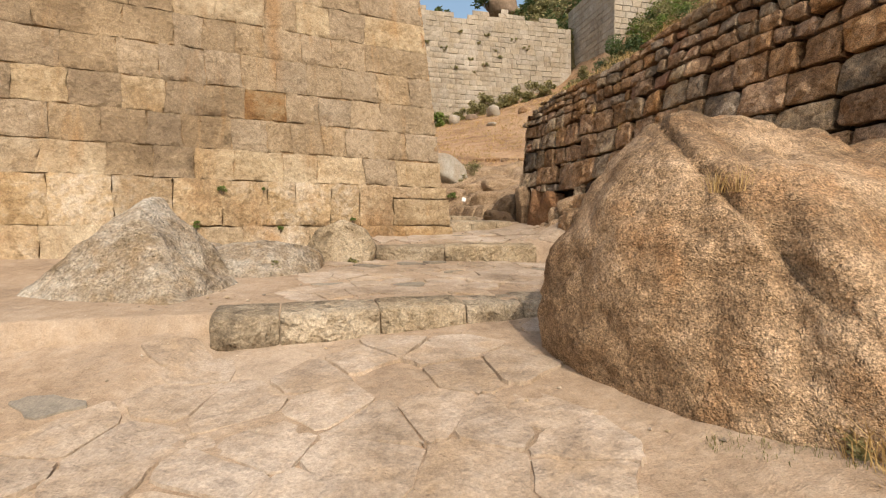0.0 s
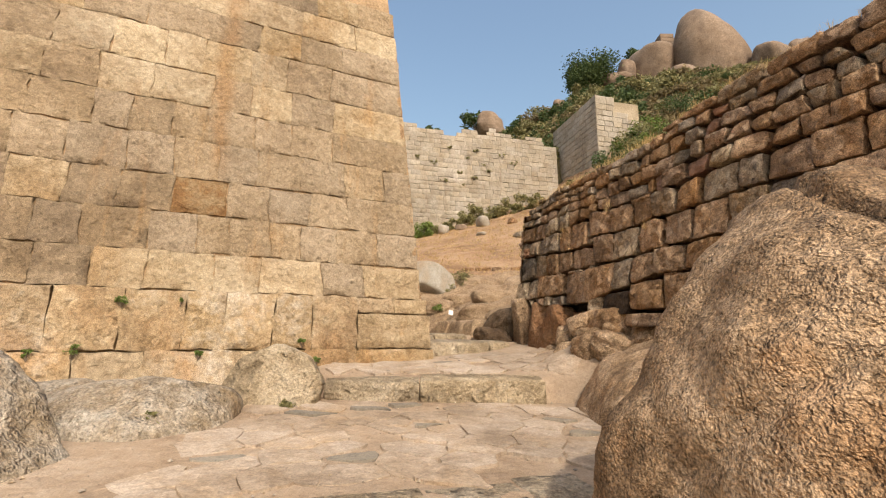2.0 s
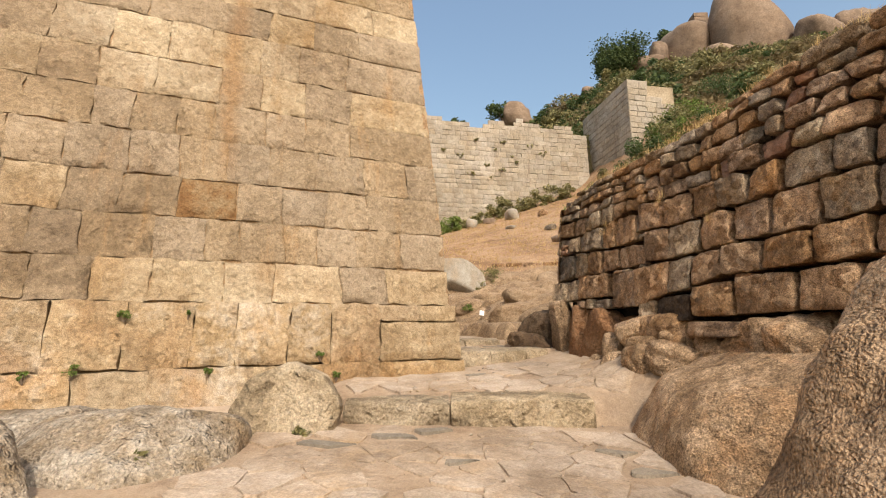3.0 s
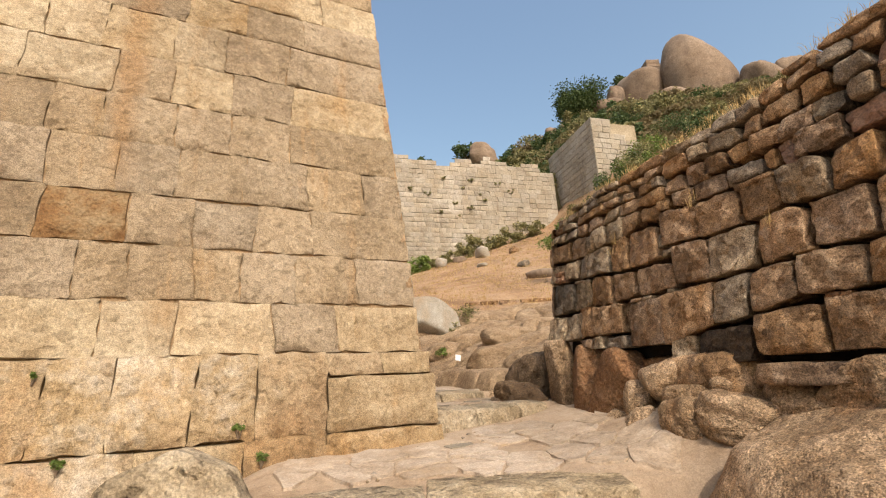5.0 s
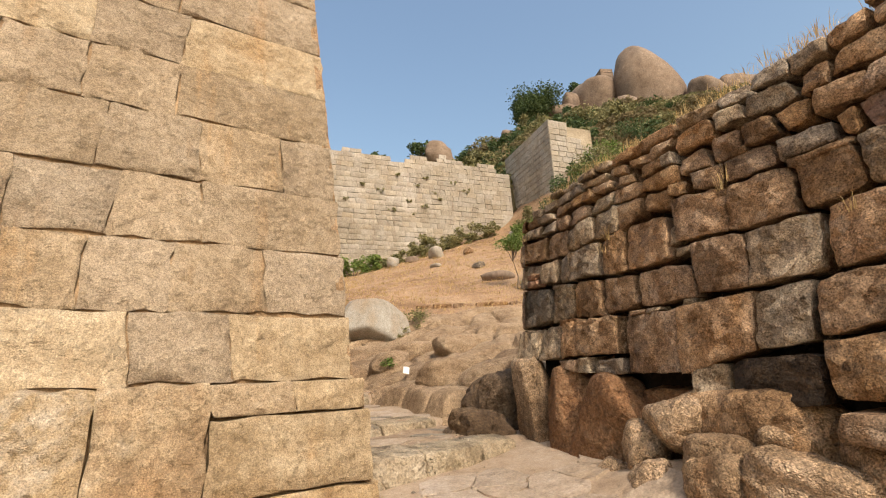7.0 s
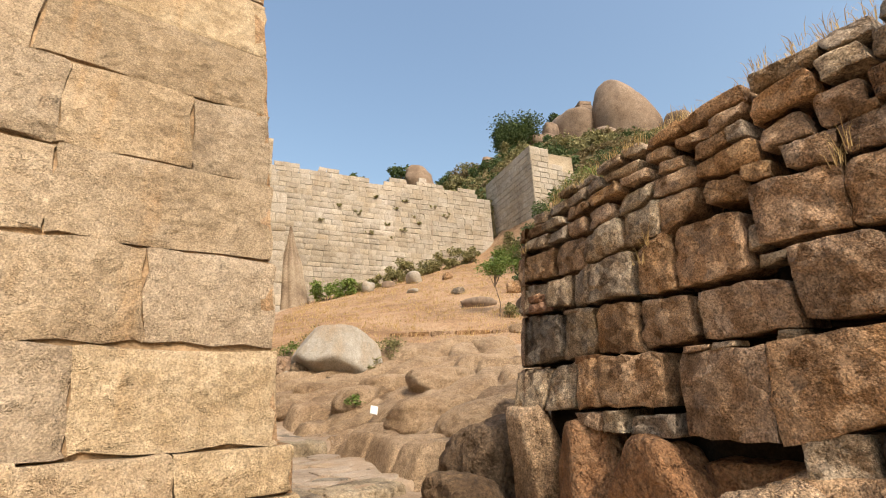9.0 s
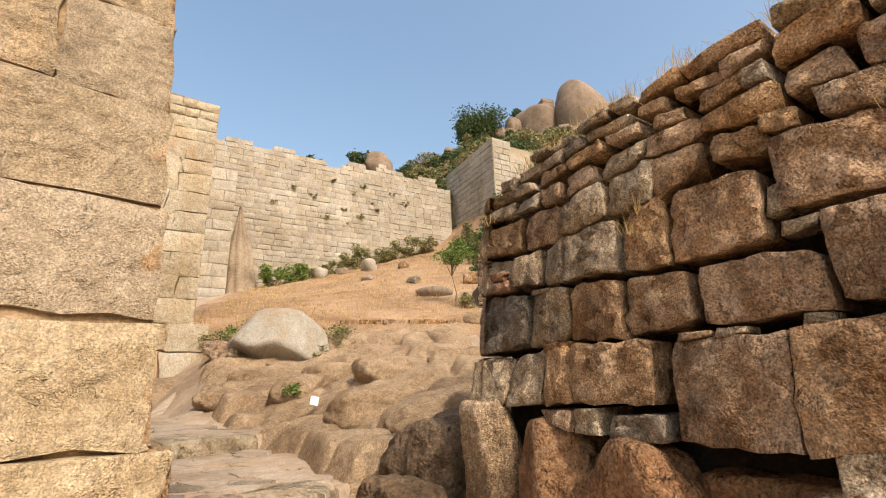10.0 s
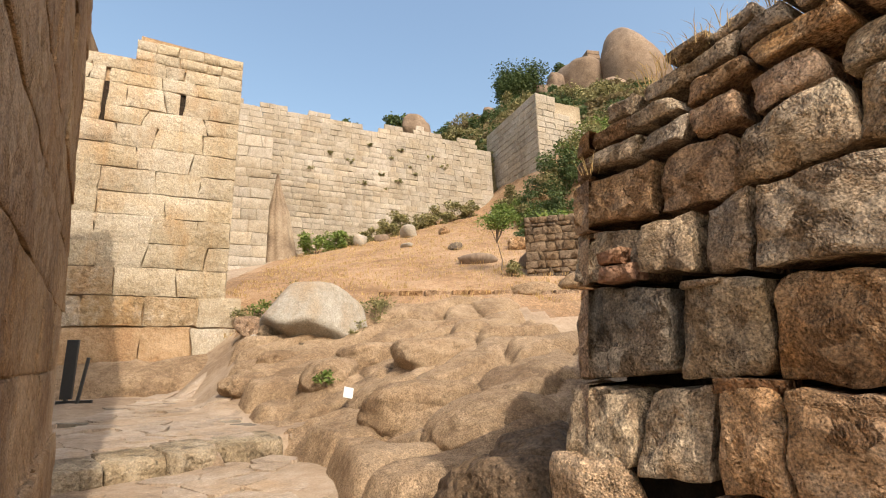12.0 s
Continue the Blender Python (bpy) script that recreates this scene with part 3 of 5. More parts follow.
def build_tower():
    top = 9.9
    verts, faces = [], []
    for z in (0.4, top):
        for u, v in ((corner_u(z) - 0.06, 0.028), (corner_u(z) - 0.06, 4.2), (-14, 4.2), (-14, 0.028)):
            p = TC + TD * u - TN * (TBAT * (z - 2.68)) - TN * v
            verts.append((p.x, p.y, z))
    faces = [(0, 1, 2, 3), (7, 6, 5, 4)] + [(i + 4, (i + 1) % 4 + 4, (i + 1) % 4, i) for i in range(4)]
    core = put("wall_tower", mesh_of("wall_tower", verts, faces, False), M_JOINT)
    tagged(core, "battered bastion of close-jointed buff granite blocks", "wall", kind="structure")
    courses = [
        (0.85, 1.55, [-3.83, -3.25, -2.7, -2.3, -1.6, -0.98]),
        (1.55, 2.22, [-4.15, -3.48, -2.9, -2.45, -1.95, -1.48, -0.93]),
        (2.22, 2.67, [-4.35, -3.88, -3.35, -2.63, -2.12, -1.38, -0.81]),
        (2.67, 3.15, [-4.46, -3.99, -3.38, -2.9, -2.5, -2.03, -1.65, -1.17, -0.6]),
        (3.15, 3.63, [-4.21, -3.73, -3.17, -2.56, -2.09, -1.53, -1.05]),
        (3.63, 4.15, [-4.29, -3.68, -3.19, -2.7, -2.22, -1.66, -1.07, -0.48]),
        (4.15, 4.65, [-4.74, -4.11, -3.72, -3.26, -2.85, -2.33, -1.79, -1.24]),
        (4.65, 5.17, [-4.66, -4.1, -3.5, -2.86, -2.33, -1.81, -1.23]),
        (5.17, 5.74, [-4.6, -4.05, -3.45, -3.0, -2.4, -1.9, -1.27]),
        (5.74, 6.22, [-4.4, -3.7, -2.85, -2.3, -1.75, -1.1]),
        (6.22, 6.70, [-4.2, -3.6, -3.1, -2.5, -1.74, -0.9]),
        (6.70, 7.20, [-4.0, -3.4, -2.8, -2.2, -1.5, -0.8]),
    ]
    rng = random.Random(3)
    for n, (z0, z1, inner) in enumerate(courses):
        left = spread(-8.0, inner[0], 0.5, 0.75, rng)
        end = corner_u((z0 + z1) / 2)
        joints = left + inner[1:] + [end]
        quads = course_quads(z0, z1, joints, 0.003, 0.035, rng)
        if n == 1:  # the last stone of this course is split in two
            q = quads.pop()
            u0, u1 = q[0][0], q[1][0]
            quads += [[(u0, 1.56), (u1, 1.56), (u1, 2.005), (u0 + 0.02, 2.0)], [(u0 + 0.03, 2.02), (-0.42, 2.02), (-0.44, 2.212), (u0 - 0.02, 2.212)],
                      [(-0.41, 2.02), (u1 - 0.03, 2.02), (u1 - 0.03, 2.212), (-0.43, 2.212)]]
        for q in quads:
            u = (q[0][0] + q[1][0]) / 2
            q[:] = [(a, min(max(b, z0 - 0.006), z1 + 0.006)) for a, b in q]
            if n <= 1:
                m = M_OCHRE if rng.random() < 0.75 else M_PALE
                bul, rgh = 0.008, 0.009
            elif n == 2:
                m = M_PALE if rng.random() < 0.8 else M_GREY
                bul, rgh = 0.007, 0.006
            elif n < 7:
                m = M_GREY if rng.random() < 0.97 else M_PALE
                bul, rgh = 0.005, 0.005
            else:
                m = M_PALE if rng.random() < 0.62 else M_GREY
                bul, rgh = 0.006, 0.009
            if n == 4 and abs(u + 2.86) < 0.2:
                m = M_RED
            v, f = block(tower_at, q, 0.09, bul, rgh, rng, n=6, wear=0.016, rugged=0.016, edge=0.003 if n > 2 else 0.004)
            put("stone_block", stone_mesh(v, f, 6), m, core)
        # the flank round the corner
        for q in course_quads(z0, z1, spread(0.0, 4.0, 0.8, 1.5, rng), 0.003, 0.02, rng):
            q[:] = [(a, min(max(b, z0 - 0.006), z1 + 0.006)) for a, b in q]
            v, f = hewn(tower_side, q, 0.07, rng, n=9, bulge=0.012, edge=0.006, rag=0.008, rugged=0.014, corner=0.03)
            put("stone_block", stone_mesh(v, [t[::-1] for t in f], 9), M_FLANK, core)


build_tower()


# ---- rubble wall of dark blocks ----
def rubble_at(u, z, out=0.0):
    """u runs from the far end of the wall towards the start of the path."""
    y = 9.58 - u * 0.9466
    return (wall_x(y, z) - out * 0.942, y - out * 0.321, z)


def rubble_end(u, z, out=0.0):
    """The end of the wall; u runs back from its corner."""
    y = 9.56
    return (wall_x(y, z) + u * 0.94, y + u * 0.34 + out, z)


def build_rubble_wall():
    rng = random.Random(11)
    verts, faces = [], []
    stations = [0.07, 0.6, 1.2, 2.5, 4.0, 6.0, 8.5]
    for u in stations:
        top = 3.58 if u < 0.3 else (3.72 if u < 1 else 3.84)
        for z, out in ((0.2, -0.27), (top, -0.27), (top, -1.3), (0.2, -1.3)):
            verts.append(rubble_at(u, z, out))
    for k in range(len(stations) - 1):
        for i in range(4):
            a, b = k * 4 + i, k * 4 + (i + 1) % 4
            faces.append((a, b, b + 4, a + 4))
    faces += [(3, 2, 1, 0), (len(verts) - 4, len(verts) - 3, len(verts) - 2, len(verts) - 1)]
    # core coloured near-black so that the gaps between stones read as shaded
    core = put("wall_rubble", mesh_of("wall_rubble", verts, faces, False), M_GAPSHADE)
    tagged(core, "dry-laid wall of rough dark brown granite blocks", "wall", kind="structure")
    def wave(u, z):
        return z + 0.01 * math.sin(u * 5.3 + z * 4) + 0.012 * math.sin(u * 2.1)

    def tone(n, u):
        r = rng.random()
        if r < 0.035 and n > 2:
            return M_REDR
        if r < 0.09:
            return M_BLACK
        return M_GREYR if r < (0.55 if u < 1.2 else 0.3) else (M_TAN if r > (0.75 if u < 2.8 else 0.45) else M_DARK)

    def lay(u0, u1, low, high, material, gap=0.0):
        """A stone between two joints; low and high are its heights at both ends."""
        gap = gap or rng.uniform(0.011, 0.020)
        loose = 0.016 if low[0] < 3.15 and high[0] - low[0] > 0.2 else 0.032
        j = lambda: rng.uniform(-loose, loose)
        q = [(u0 + gap + j(), wave(u0, low[0]) + gap + j() * 0.5), (u1 - gap + j(), wave(u1, low[1]) + gap + j() * 0.5),
             (u1 - gap + j(), wave(u1, high[1]) - gap + j() * 0.5), (u0 + gap + j(), wave(u0, high[0]) - gap + j() * 0.5)]
        n = 12 if u0 < 3.6 and q[3][1] - q[0][1] > 0.15 else 8
        v, f = hewn(lambda u, z, out=0.0, d=rng.uniform(-0.02, 0.025): rubble_at(u, z, out + d), q, rng.uniform(0.3, 0.4), rng, n=n)
        put("stone_block", stone_mesh(v, [t[::-1] for t in f], n), material, core)

    def course(n, bottom, top, joints, tones=()):
        """One course: the heights of its bed and top are given at points along the wall."""
        low = lambda u: float(np.interp(u, *bottom))
        high = lambda u: float(np.interp(u, *top))
        for k, (a, b) in enumerate(zip(joints, joints[1:])):
            lay(a, b, (low(a), low(b)), (high(a), high(b)), tones[k] if k < len(tones) else tone(n, a))

    G, D, B, K, R = M_GREYR, M_DARK, M_TAN, M_BLACK, M_REDR
    # the far end: courses of smaller, greyer stones
    bed1, bed2 = ((0, 0.62, 1.3), (2.60, 2.59, 2.60)), ((0, 0.5, 1.15, 1.5, 2.0), (3.01, 2.94, 2.91, 2.87, 2.87))
    bed3, bed4 = ((0, 0.4, 0.8, 1.4, 1.41, 1.84), (3.24, 3.18, 3.22, 3.20, 3.31, 3.25)), ((0, 0.7, 1.3, 1.9), (3.47, 3.43, 3.46, 3.42))
    flat = lambda z: ((0, 9), (z, z))
    course(0, flat(2.285), bed1, (0, 0.345, 0.62, 0.84, 1.31), (G, G, B, D))
    for a, b, z0, z1, z2, z3, m in ((0.62, 0.85, 2.2, 2.16, 2.28, 2.28, B), (0.86, 1.03, 2.13, 2.12, 2.27, 2.28, G), (1.04, 1.33, 2.12, 2.12, 2.27, 2.3, G)):
        lay(a, b, (z0, z1), (z2, z3), m)
    course(1, bed1, bed2, (0, 0.5, 0.81, 1.15, 1.51, 2.0), (K, G, D, D, B))
    course(2, bed2, bed3, (0, 0.38, 0.6, 0.79, 1.16, 1.405, 1.84), (G, G, G, G, D, B))
    course(3, bed3, bed4, (0, 0.43, 0.75, 1.08, 1.36, 1.62, 1.86), (D, D, G, G, D, D))
    course(4, bed4, flat(3.585), spread(0.05, 1.95, 0.17, 0.36, rng))
    course(4, flat(3.585), flat(3.69), spread(0.12, 1.95, 0.15, 0.32, rng))
    course(4, flat(3.69), flat(3.79), spread(0.22, 1.95, 0.15, 0.32, rng))
    course(5, flat(3.79), ((0.5, 1.95), (3.85, 3.92)), spread(0.5, 1.95, 0.16, 0.34, rng))
    # the nearer part: larger browner blocks that bed lower down
    far = lambda u, lo, hi: spread(u, 8.2, lo, hi, rng)
    near1, near2 = ((1.36, 1.84, 1.85, 2.34, 2.66, 3.0, 9), (2.13, 2.13, 2.21, 2.25, 2.29, 2.33, 2.33)), ((1.36, 1.84, 1.85, 9), (2.59, 2.58, 2.62, 2.64))
    near3, near4 = ((1.8, 2.2, 9), (3.0, 2.97, 2.96)), ((1.8, 2.3, 2.66, 9), (3.36, 3.28, 3.27, 3.25))
    lay(1.9, 2.15, (2.0, 1.96), (2.2, 2.19), G)
    lay(2.15, 2.65, (1.95, 1.95), (2.23, 2.25), M_BLACKSTONE)
    course(0, flat(1.98), ((2.6, 3.14, 9), (2.3, 2.32, 2.32)), [2.66, 3.14] + far(3.7, 0.42, 0.66), (D, D, D))
    course(1, near1, near2, [1.36, 1.84, 2.345, 2.66, 3.0, 3.42] + far(3.85, 0.36, 0.55), (D, B, G, D, D))
    course(2, near2, near3, [2.0, 2.34, 2.745, 3.12, 3.5] + far(3.9, 0.34, 0.5), (D, G, B, D, D))
    course(3, near3, near4, [1.86, 2.24, 2.65, 2.97, 3.29] + far(3.6, 0.24, 0.4), (B, D, D, G))
    course(4, near4, flat(3.45), [1.86, 2.03, 2.26, 2.55, 2.88, 3.0, 3.12, 3.43] + far(3.7, 0.17, 0.34), (D, D, D, G, B, R, D))
    course(4, flat(3.45), flat(3.62), far(1.95, 0.15, 0.3))
    course(4, flat(3.62), flat(3.78), far(1.95, 0.14, 0.3))
    course(5, flat(3.78), flat(3.91), far(1.95, 0.15, 0.34))
    course(5, flat(3.91), ((2.9, 4.2, 9), (3.97, 4.08, 4.1)), far(3.1, 0.22, 0.5))
    # the end of the wall
    for z0, z1 in ((2.29, 2.6), (2.6, 2.98), (2.98, 3.21), (3.21, 3.46), (3.46, 3.6), (3.6, 3.7)):
        for q in course_quads(z0, z1, spread(0.0, 1.2, 0.3, 0.55, rng), 0.01, 0.03, rng):
            v, f = hewn(rubble_end, q, 0.12, rng, n=8)
            put("stone_block", stone_mesh(v, [t[::-1] for t in f], 8), M_DARK, core)
    # bricks and slivers packed into the joints
    proud = lambda u, z, out=0.0: rubble_at(u, z, out + 0.04)
    for q in ([(0.19, 3.06), (0.31, 3.05), (0.31, 3.115), (0.19, 3.11)], [(0.19, 2.985), (0.36, 2.98), (0.36, 3.045), (0.19, 3.05)]):
        v, f = block(proud, q, 0.1, 0.006, 0.008, rng, n=3, edge=0.012)
        put("brick", stone_mesh(v, [t[::-1] for t in f], 3), M_REDR, core, "red brick packed into the wall")
    for a, b, z, h, m in ((0.62, 0.83, 2.6, 0.05, M_FOOT), (0.52, 0.68, 2.93, 0.03, G), (1.42, 1.56, 2.575, 0.035, B), (1.57, 1.7, 2.575, 0.04, G), (1.88, 1.98, 2.58, 0.06, K), (1.83, 1.9, 3.05, 0.12, G),
                          (1.86, 1.99, 2.93, 0.06, K), (2.62, 2.95, 3.25, 0.05, D), (3.15, 3.3, 2.33, 0.04, M_FOOT), (2.3, 2.42, 3.45, 0.05, D), (3.0, 3.12, 2.65, 0.04, D)):
        q = [(a, z - h / 2), (b, z - h / 2 + 0.01), (b, z + h / 2 - 0.005), (a + 0.01, z + h / 2)]
        v, f = hewn(rubble_at, q, 0.12, rng, n=5)
        put("sliver_stone", stone_mesh(v, [t[::-1] for t in f], 5), m, core)
    # flat slab bedded under the wall
    v, f = hewn(lambda u, z, out=0.0: rubble_at(u, z, out + 0.12), [(2.72, 1.81), (3.32, 1.8), (3.3, 1.93), (2.74, 1.95)], 0.5, rng, n=9)
    put("footing_slab", stone_mesh(v, [t[::-1] for t in f], 9), M_DARK, core)


build_rubble_wall()


# ---- steps ----
def build_step(k, x0, x1, drop, label, seed, lo=0.45, hi=0.85):
    rng = random.Random(seed)
    slope = STEP_LINES[k][1]
    run = math.hypot(1, slope)
    step = tagged(new("stone_step", None), label, "step", kind="structure")
    along, back = Vector((1, slope, 0)) / run, Vector((-slope, 1, 0)) / run
    us = spread(x0 * run, x1 * run, lo, hi, rng)
    for a, b in zip(us, us[1:]):
        top = STEP_TOPS[k] + rng.uniform(-0.008, 0.01)
        depth = rng.uniform(0.32, 0.42)
        front = rng.uniform(-0.05, -0.02)
        bm = bmesh.new()
        bmesh.ops.create_cube(bm, size=1)
        bmesh.ops.subdivide_edges(bm, edges=bm.edges[:], cuts=2, use_grid_fill=True)
        o = Vector((0, step_y(k, 0), 0))
        for v in bm.verts:
            c = v.co.copy()
            u = a + 0.006 + (c.x + 0.5) * (b - a - 0.012)
            w = front + (c.y + 0.5) * (depth - front)
            z = top - drop - 0.1 + (c.z + 0.5) * (drop + 0.1)
            rim = (abs(c.x) > 0.4) + (abs(c.y) > 0.4) + (abs(c.z) > 0.4)
            if rim >= 2 and c.z > 0.4 and c.y < -0.4:
                w += 0.02
                z -= 0.014
            p = o + along * u + back * w
            p.z = z + 0.075 * (w - front) * (c.z > 0)
            d = noise.noise(p * 6.0) * 0.014
            if c.z > 0.4:
                d *= 0.5
            p += back * d * 1.5 + Vector((0, 0, d if c.z > 0 else 0))
            v.co = p
        for f in bm.faces:
            f.smooth = True
        bmesh.ops.bevel(bm, geom=[e for e in bm.edges if len(e.link_faces) == 2 and e.calc_face_angle() > 1.0], offset=0.012, segments=1, affect="EDGES")
        part("step_stone", bm, M_STEP, step)


build_step(0, -1.75, 1.15, 0.17, "worn granite step of long hewn stones across the path", 1)
build_step(1, -0.95, 1.35, 0.2, "worn granite kerb step below the tower corner", 2, 0.6, 1.0)
build_step(2, 0.1, 1.35, 0.19, "granite step rising between tower and rubble wall", 3, 0.4, 0.7)
build_step(3, -0.3, 0.75, 0.12, "low granite step behind the tower corner", 5, 0.4, 0.7)
build_step(4, -2.3, -0.05, 0.19, "low granite step beyond the tower", 4, 0.4, 0.7)

# ---- boulders beside the path ----
def boulder(name, middle, planes, label, material, seed, sharp=10.0, amp=0.05, creases=(), sub=6):
    """planes: normal and a point in the world that the face passes through."""
    c = Vector(middle)
    ps = [(n, max(0.05, Vector(n).normalized().dot(Vector(p) - c))) for n, p in planes]
    bm = hull_rock(ps, sharp, sub, amp, 1.7, seed, creases)
    me = bpy.data.meshes.new(name)
    bm.to_mesh(me)
    bm.free()
    ob = put(name, me, material)
    ob.location = middle
    return tagged(ob, label, "boulder")


def faced_boulder(name, middle, faces, label, material, seed, sharp, amp, creases=()):
    c = Vector(middle)
    return boulder(name, middle, [(n, c + Vector(n).normalized() * d) for n, d in faces], label, material, seed, sharp, amp, creases)


CRACKS = (((0.64, -0.425, 0.64), 0.324, 0.03, 0.07), ((0.9, -0.35, 0.2), 0.05, 0.09, 0.05), ((0.75, -0.6, 0.1), 0.45, 0.07, 0.04), ((-0.55, 0.35, 0.75), 0.62, 0.025, 0.035))
faced_boulder("boulder", (2.15, 3.55, 1.2), [
    ((-0.941, -0.253, 0.223), 1.268), ((-0.754, -0.07, 0.653), 1.167), ((-0.678, -0.708, 0.199), 1.186), ((0.17, -0.53, 0.831), 0.985),
    ((0.15, -0.821, 0.551), 1.135), ((0.928, 0.206, 0.309), 0.75), ((-0.3, 0.949, 0.1), 0.557), ((0.199, 0.896, 0.398), 1.845),
    ((-0.597, 0.697, 0.398), 0.991), ((0, 0, -1), 1.1), ((-0.9, -0.3, -0.35), 1.42), ((-0.45, -0.3, 0.841), 1.474), ((0.1, 0.3, 0.949), 1.104), ((-0.949, 0.1, 0.3), 1.659)],
    "huge rough brown granite boulder beside the path", M_BOULD, 3, 16.0, 0.075,
    creases=CRACKS)
faced_boulder("boulder", (3.15, 3.3, 0.95), [
    ((-0.3, -0.9, 0.3), 0.95), ((0.25, -0.6, 0.75), 0.95), ((-0.6, -0.3, 0.75), 0.95), ((0, 0.3, 0.95), 1.2), ((1, 0, 0.1), 1.2), ((-0.9, 0.2, 0.2), 0.95),
    ((0, 1, 0), 1.3), ((0, 0, -1), 1.0), ((0.3, -0.9, 0.1), 1.1)],
    "cracked brown granite boulder leaning beside a larger one", M_BOULD, 8, 12.0, 0.05)
boulder("boulder", (-3.1, 4.7, 0.95), [
    ((0.66, -0.2, 0.68), (-2.5, 4.55, 1.27)), ((-0.58, -0.3, 0.74), (-3.45, 4.55, 1.32)), ((-0.1, -0.8, 0.6), (-2.9, 4.1, 0.95)),
    ((0.3, 0.95, 0.2), (-3.0, 5.3, 1.0)), ((-0.9, 0.1, 0.1), (-5.2, 4.7, 0.8)), ((0.95, 0.0, 0.1), (-1.75, 4.7, 0.8)), ((0, 0, -1), (-3, 4.7, 0.2)), ((0, 0, 1), (-3, 4.7, 1.85))],
    "pale lichen-covered granite boulder below the tower", M_LICHEN, 5, sharp=16.0, amp=0.07)


boulder("rock_slab", (-2.25, 5.75, 0.95), [
    ((0.1, -0.45, 0.88), (-2.3, 5.5, 1.2)), ((0.5, -0.4, 0.75), (-1.85, 5.6, 1.12)), ((-0.5, -0.5, 0.7), (-2.8, 5.5, 1.1)), ((0, -0.9, 0.3), (-2.3, 5.25, 0.95)),
    ((0, 1, 0.2), (-2.3, 6.4, 1.1)), ((1, 0, 0.1), (-1.55, 5.7, 0.9)), ((-1, 0, 0.1), (-3.2, 5.7, 0.9)), ((0, 0, -1), (-2.3, 5.7, 0.5)), ((0, 0.2, 1), (-2.3, 5.9, 1.3))],
    "low weathered granite slab half buried below the tower", M_LICHEN, 12, sharp=10.0, amp=0.06, sub=5)
boulder("rock_slab", (-3.4, 6.05, 1.0), [
    ((0.0, -0.4, 0.9), (-3.4, 5.8, 1.28)), ((0.3, -0.8, 0.5), (-3.2, 5.6, 1.05)), ((-0.5, -0.5, 0.7), (-3.9, 5.8, 1.2)),
    ((0, 1, 0.2), (-3.4, 6.6, 1.1)), ((1, 0, 0.1), (-2.75, 6, 0.9)), ((-1, 0, 0.1), (-4.4, 5.7, 0.9)), ((0, 0, -1), (-3.3, 5.7, 0.5)), ((0, 0.2, 1), (-3.3, 5.9, 1.38))],
    "broad grey granite slab at the foot of the tower", M_LICHEN, 13, sharp=10.0, amp=0.05, sub=5)
# upright half-round slab leaning by the step
boulder("leaning_stone", (-1.37, 6.62, 1.28), [
    ((0.12, -0.95, 0.25), (-1.37, 6.52, 1.28)), ((0, 1, -0.15), (-1.37, 6.74, 1.28)), ((0, 0, -1), (-1.4, 6.6, 0.96)), ((-0.25, 0, -1), (-1.7, 6.6, 1.02)),
    ((0.85, 0, 0.5), (-1.0, 6.6, 1.38)), ((1, 0, -0.25), (-0.93, 6.6, 1.2)), ((-0.9, 0, 0.45), (-1.76, 6.6, 1.38)), ((-1, 0, -0.2), (-1.82, 6.6, 1.15)), ((-0.45, 0, 0.9), (-1.5, 6.6, 1.58)), ((0.4, 0, 0.92), (-1.3, 6.6, 1.6))],
    "half-round granite slab propped beside the step", M_STEP, 21, sharp=34.0, amp=0.02, sub=5)

# ---- rocks under the rubble wall ----
for n, (x, y, z, sx, sy, sz) in enumerate([
    (2.1, 7.84, 1.86, 0.19, 0.22, 0.19), (2.07, 7.57, 1.69, 0.25, 0.22, 0.16), (1.95, 7.4, 1.55, 0.15, 0.15, 0.18), (1.95, 8.1, 1.66, 0.15, 0.2, 0.19), (1.82, 7.86, 1.5, 0.14, 0.17, 0.15),
    (2.22, 7.12, 1.58, 0.2, 0.3, 0.17), (2.42, 7.36, 1.74, 0.22, 0.32, 0.14), (2.52, 6.85, 1.72, 0.22, 0.28, 0.17), (2.7, 6.45, 1.78, 0.22, 0.3, 0.2), (1.78, 8.24, 1.5, 0.1, 0.14, 0.13),
    (2.85, 6.1, 1.8, 0.22, 0.3, 0.2), (1.75, 7.62, 1.42, 0.08, 0.09, 0.07), (2.3, 7.6, 1.78, 0.16, 0.2, 0.14)]):
    rock("rock", (x, y, z - 0.02), (sx * 1.15, sy * 1.15, sz * 1.08), "rounded brown granite rock below the rubble wall", M_BOULD, 31 + n, n * 47, sub=5, sharp=5.0, amp=0.1, tilt=(n % 5 * 6 - 12, n % 3 * 8 - 8), group="rocks below the wall")
boulder("boulder", (2.55, 6.05, 1.1), [
    ((-0.85, 0.12, 0.5), (1.74, 6.4, 1.36)), ((-0.45, -0.8, 0.4), (2.2, 5.35, 1.15)), ((-0.3, 0.9, 0.35), (2.1, 7.0, 1.35)), ((-0.3, -0.12, 0.95), (2.3, 6.1, 1.58)),
    ((0, 0, -1), (2.5, 6, 0.5)), ((1, 0.3, 0), (3.2, 6, 1)), ((0.2, 1, 0.1), (2.6, 7.1, 1.2)), ((-0.95, -0.1, 0.25), (1.6, 6.2, 1.1)), ((0, -1, 0), (2.5, 4.9, 1))],
    "smooth buff granite boulder sloping beside the step", M_BOULD, 41, sharp=12.0, amp=0.06, sub=6)
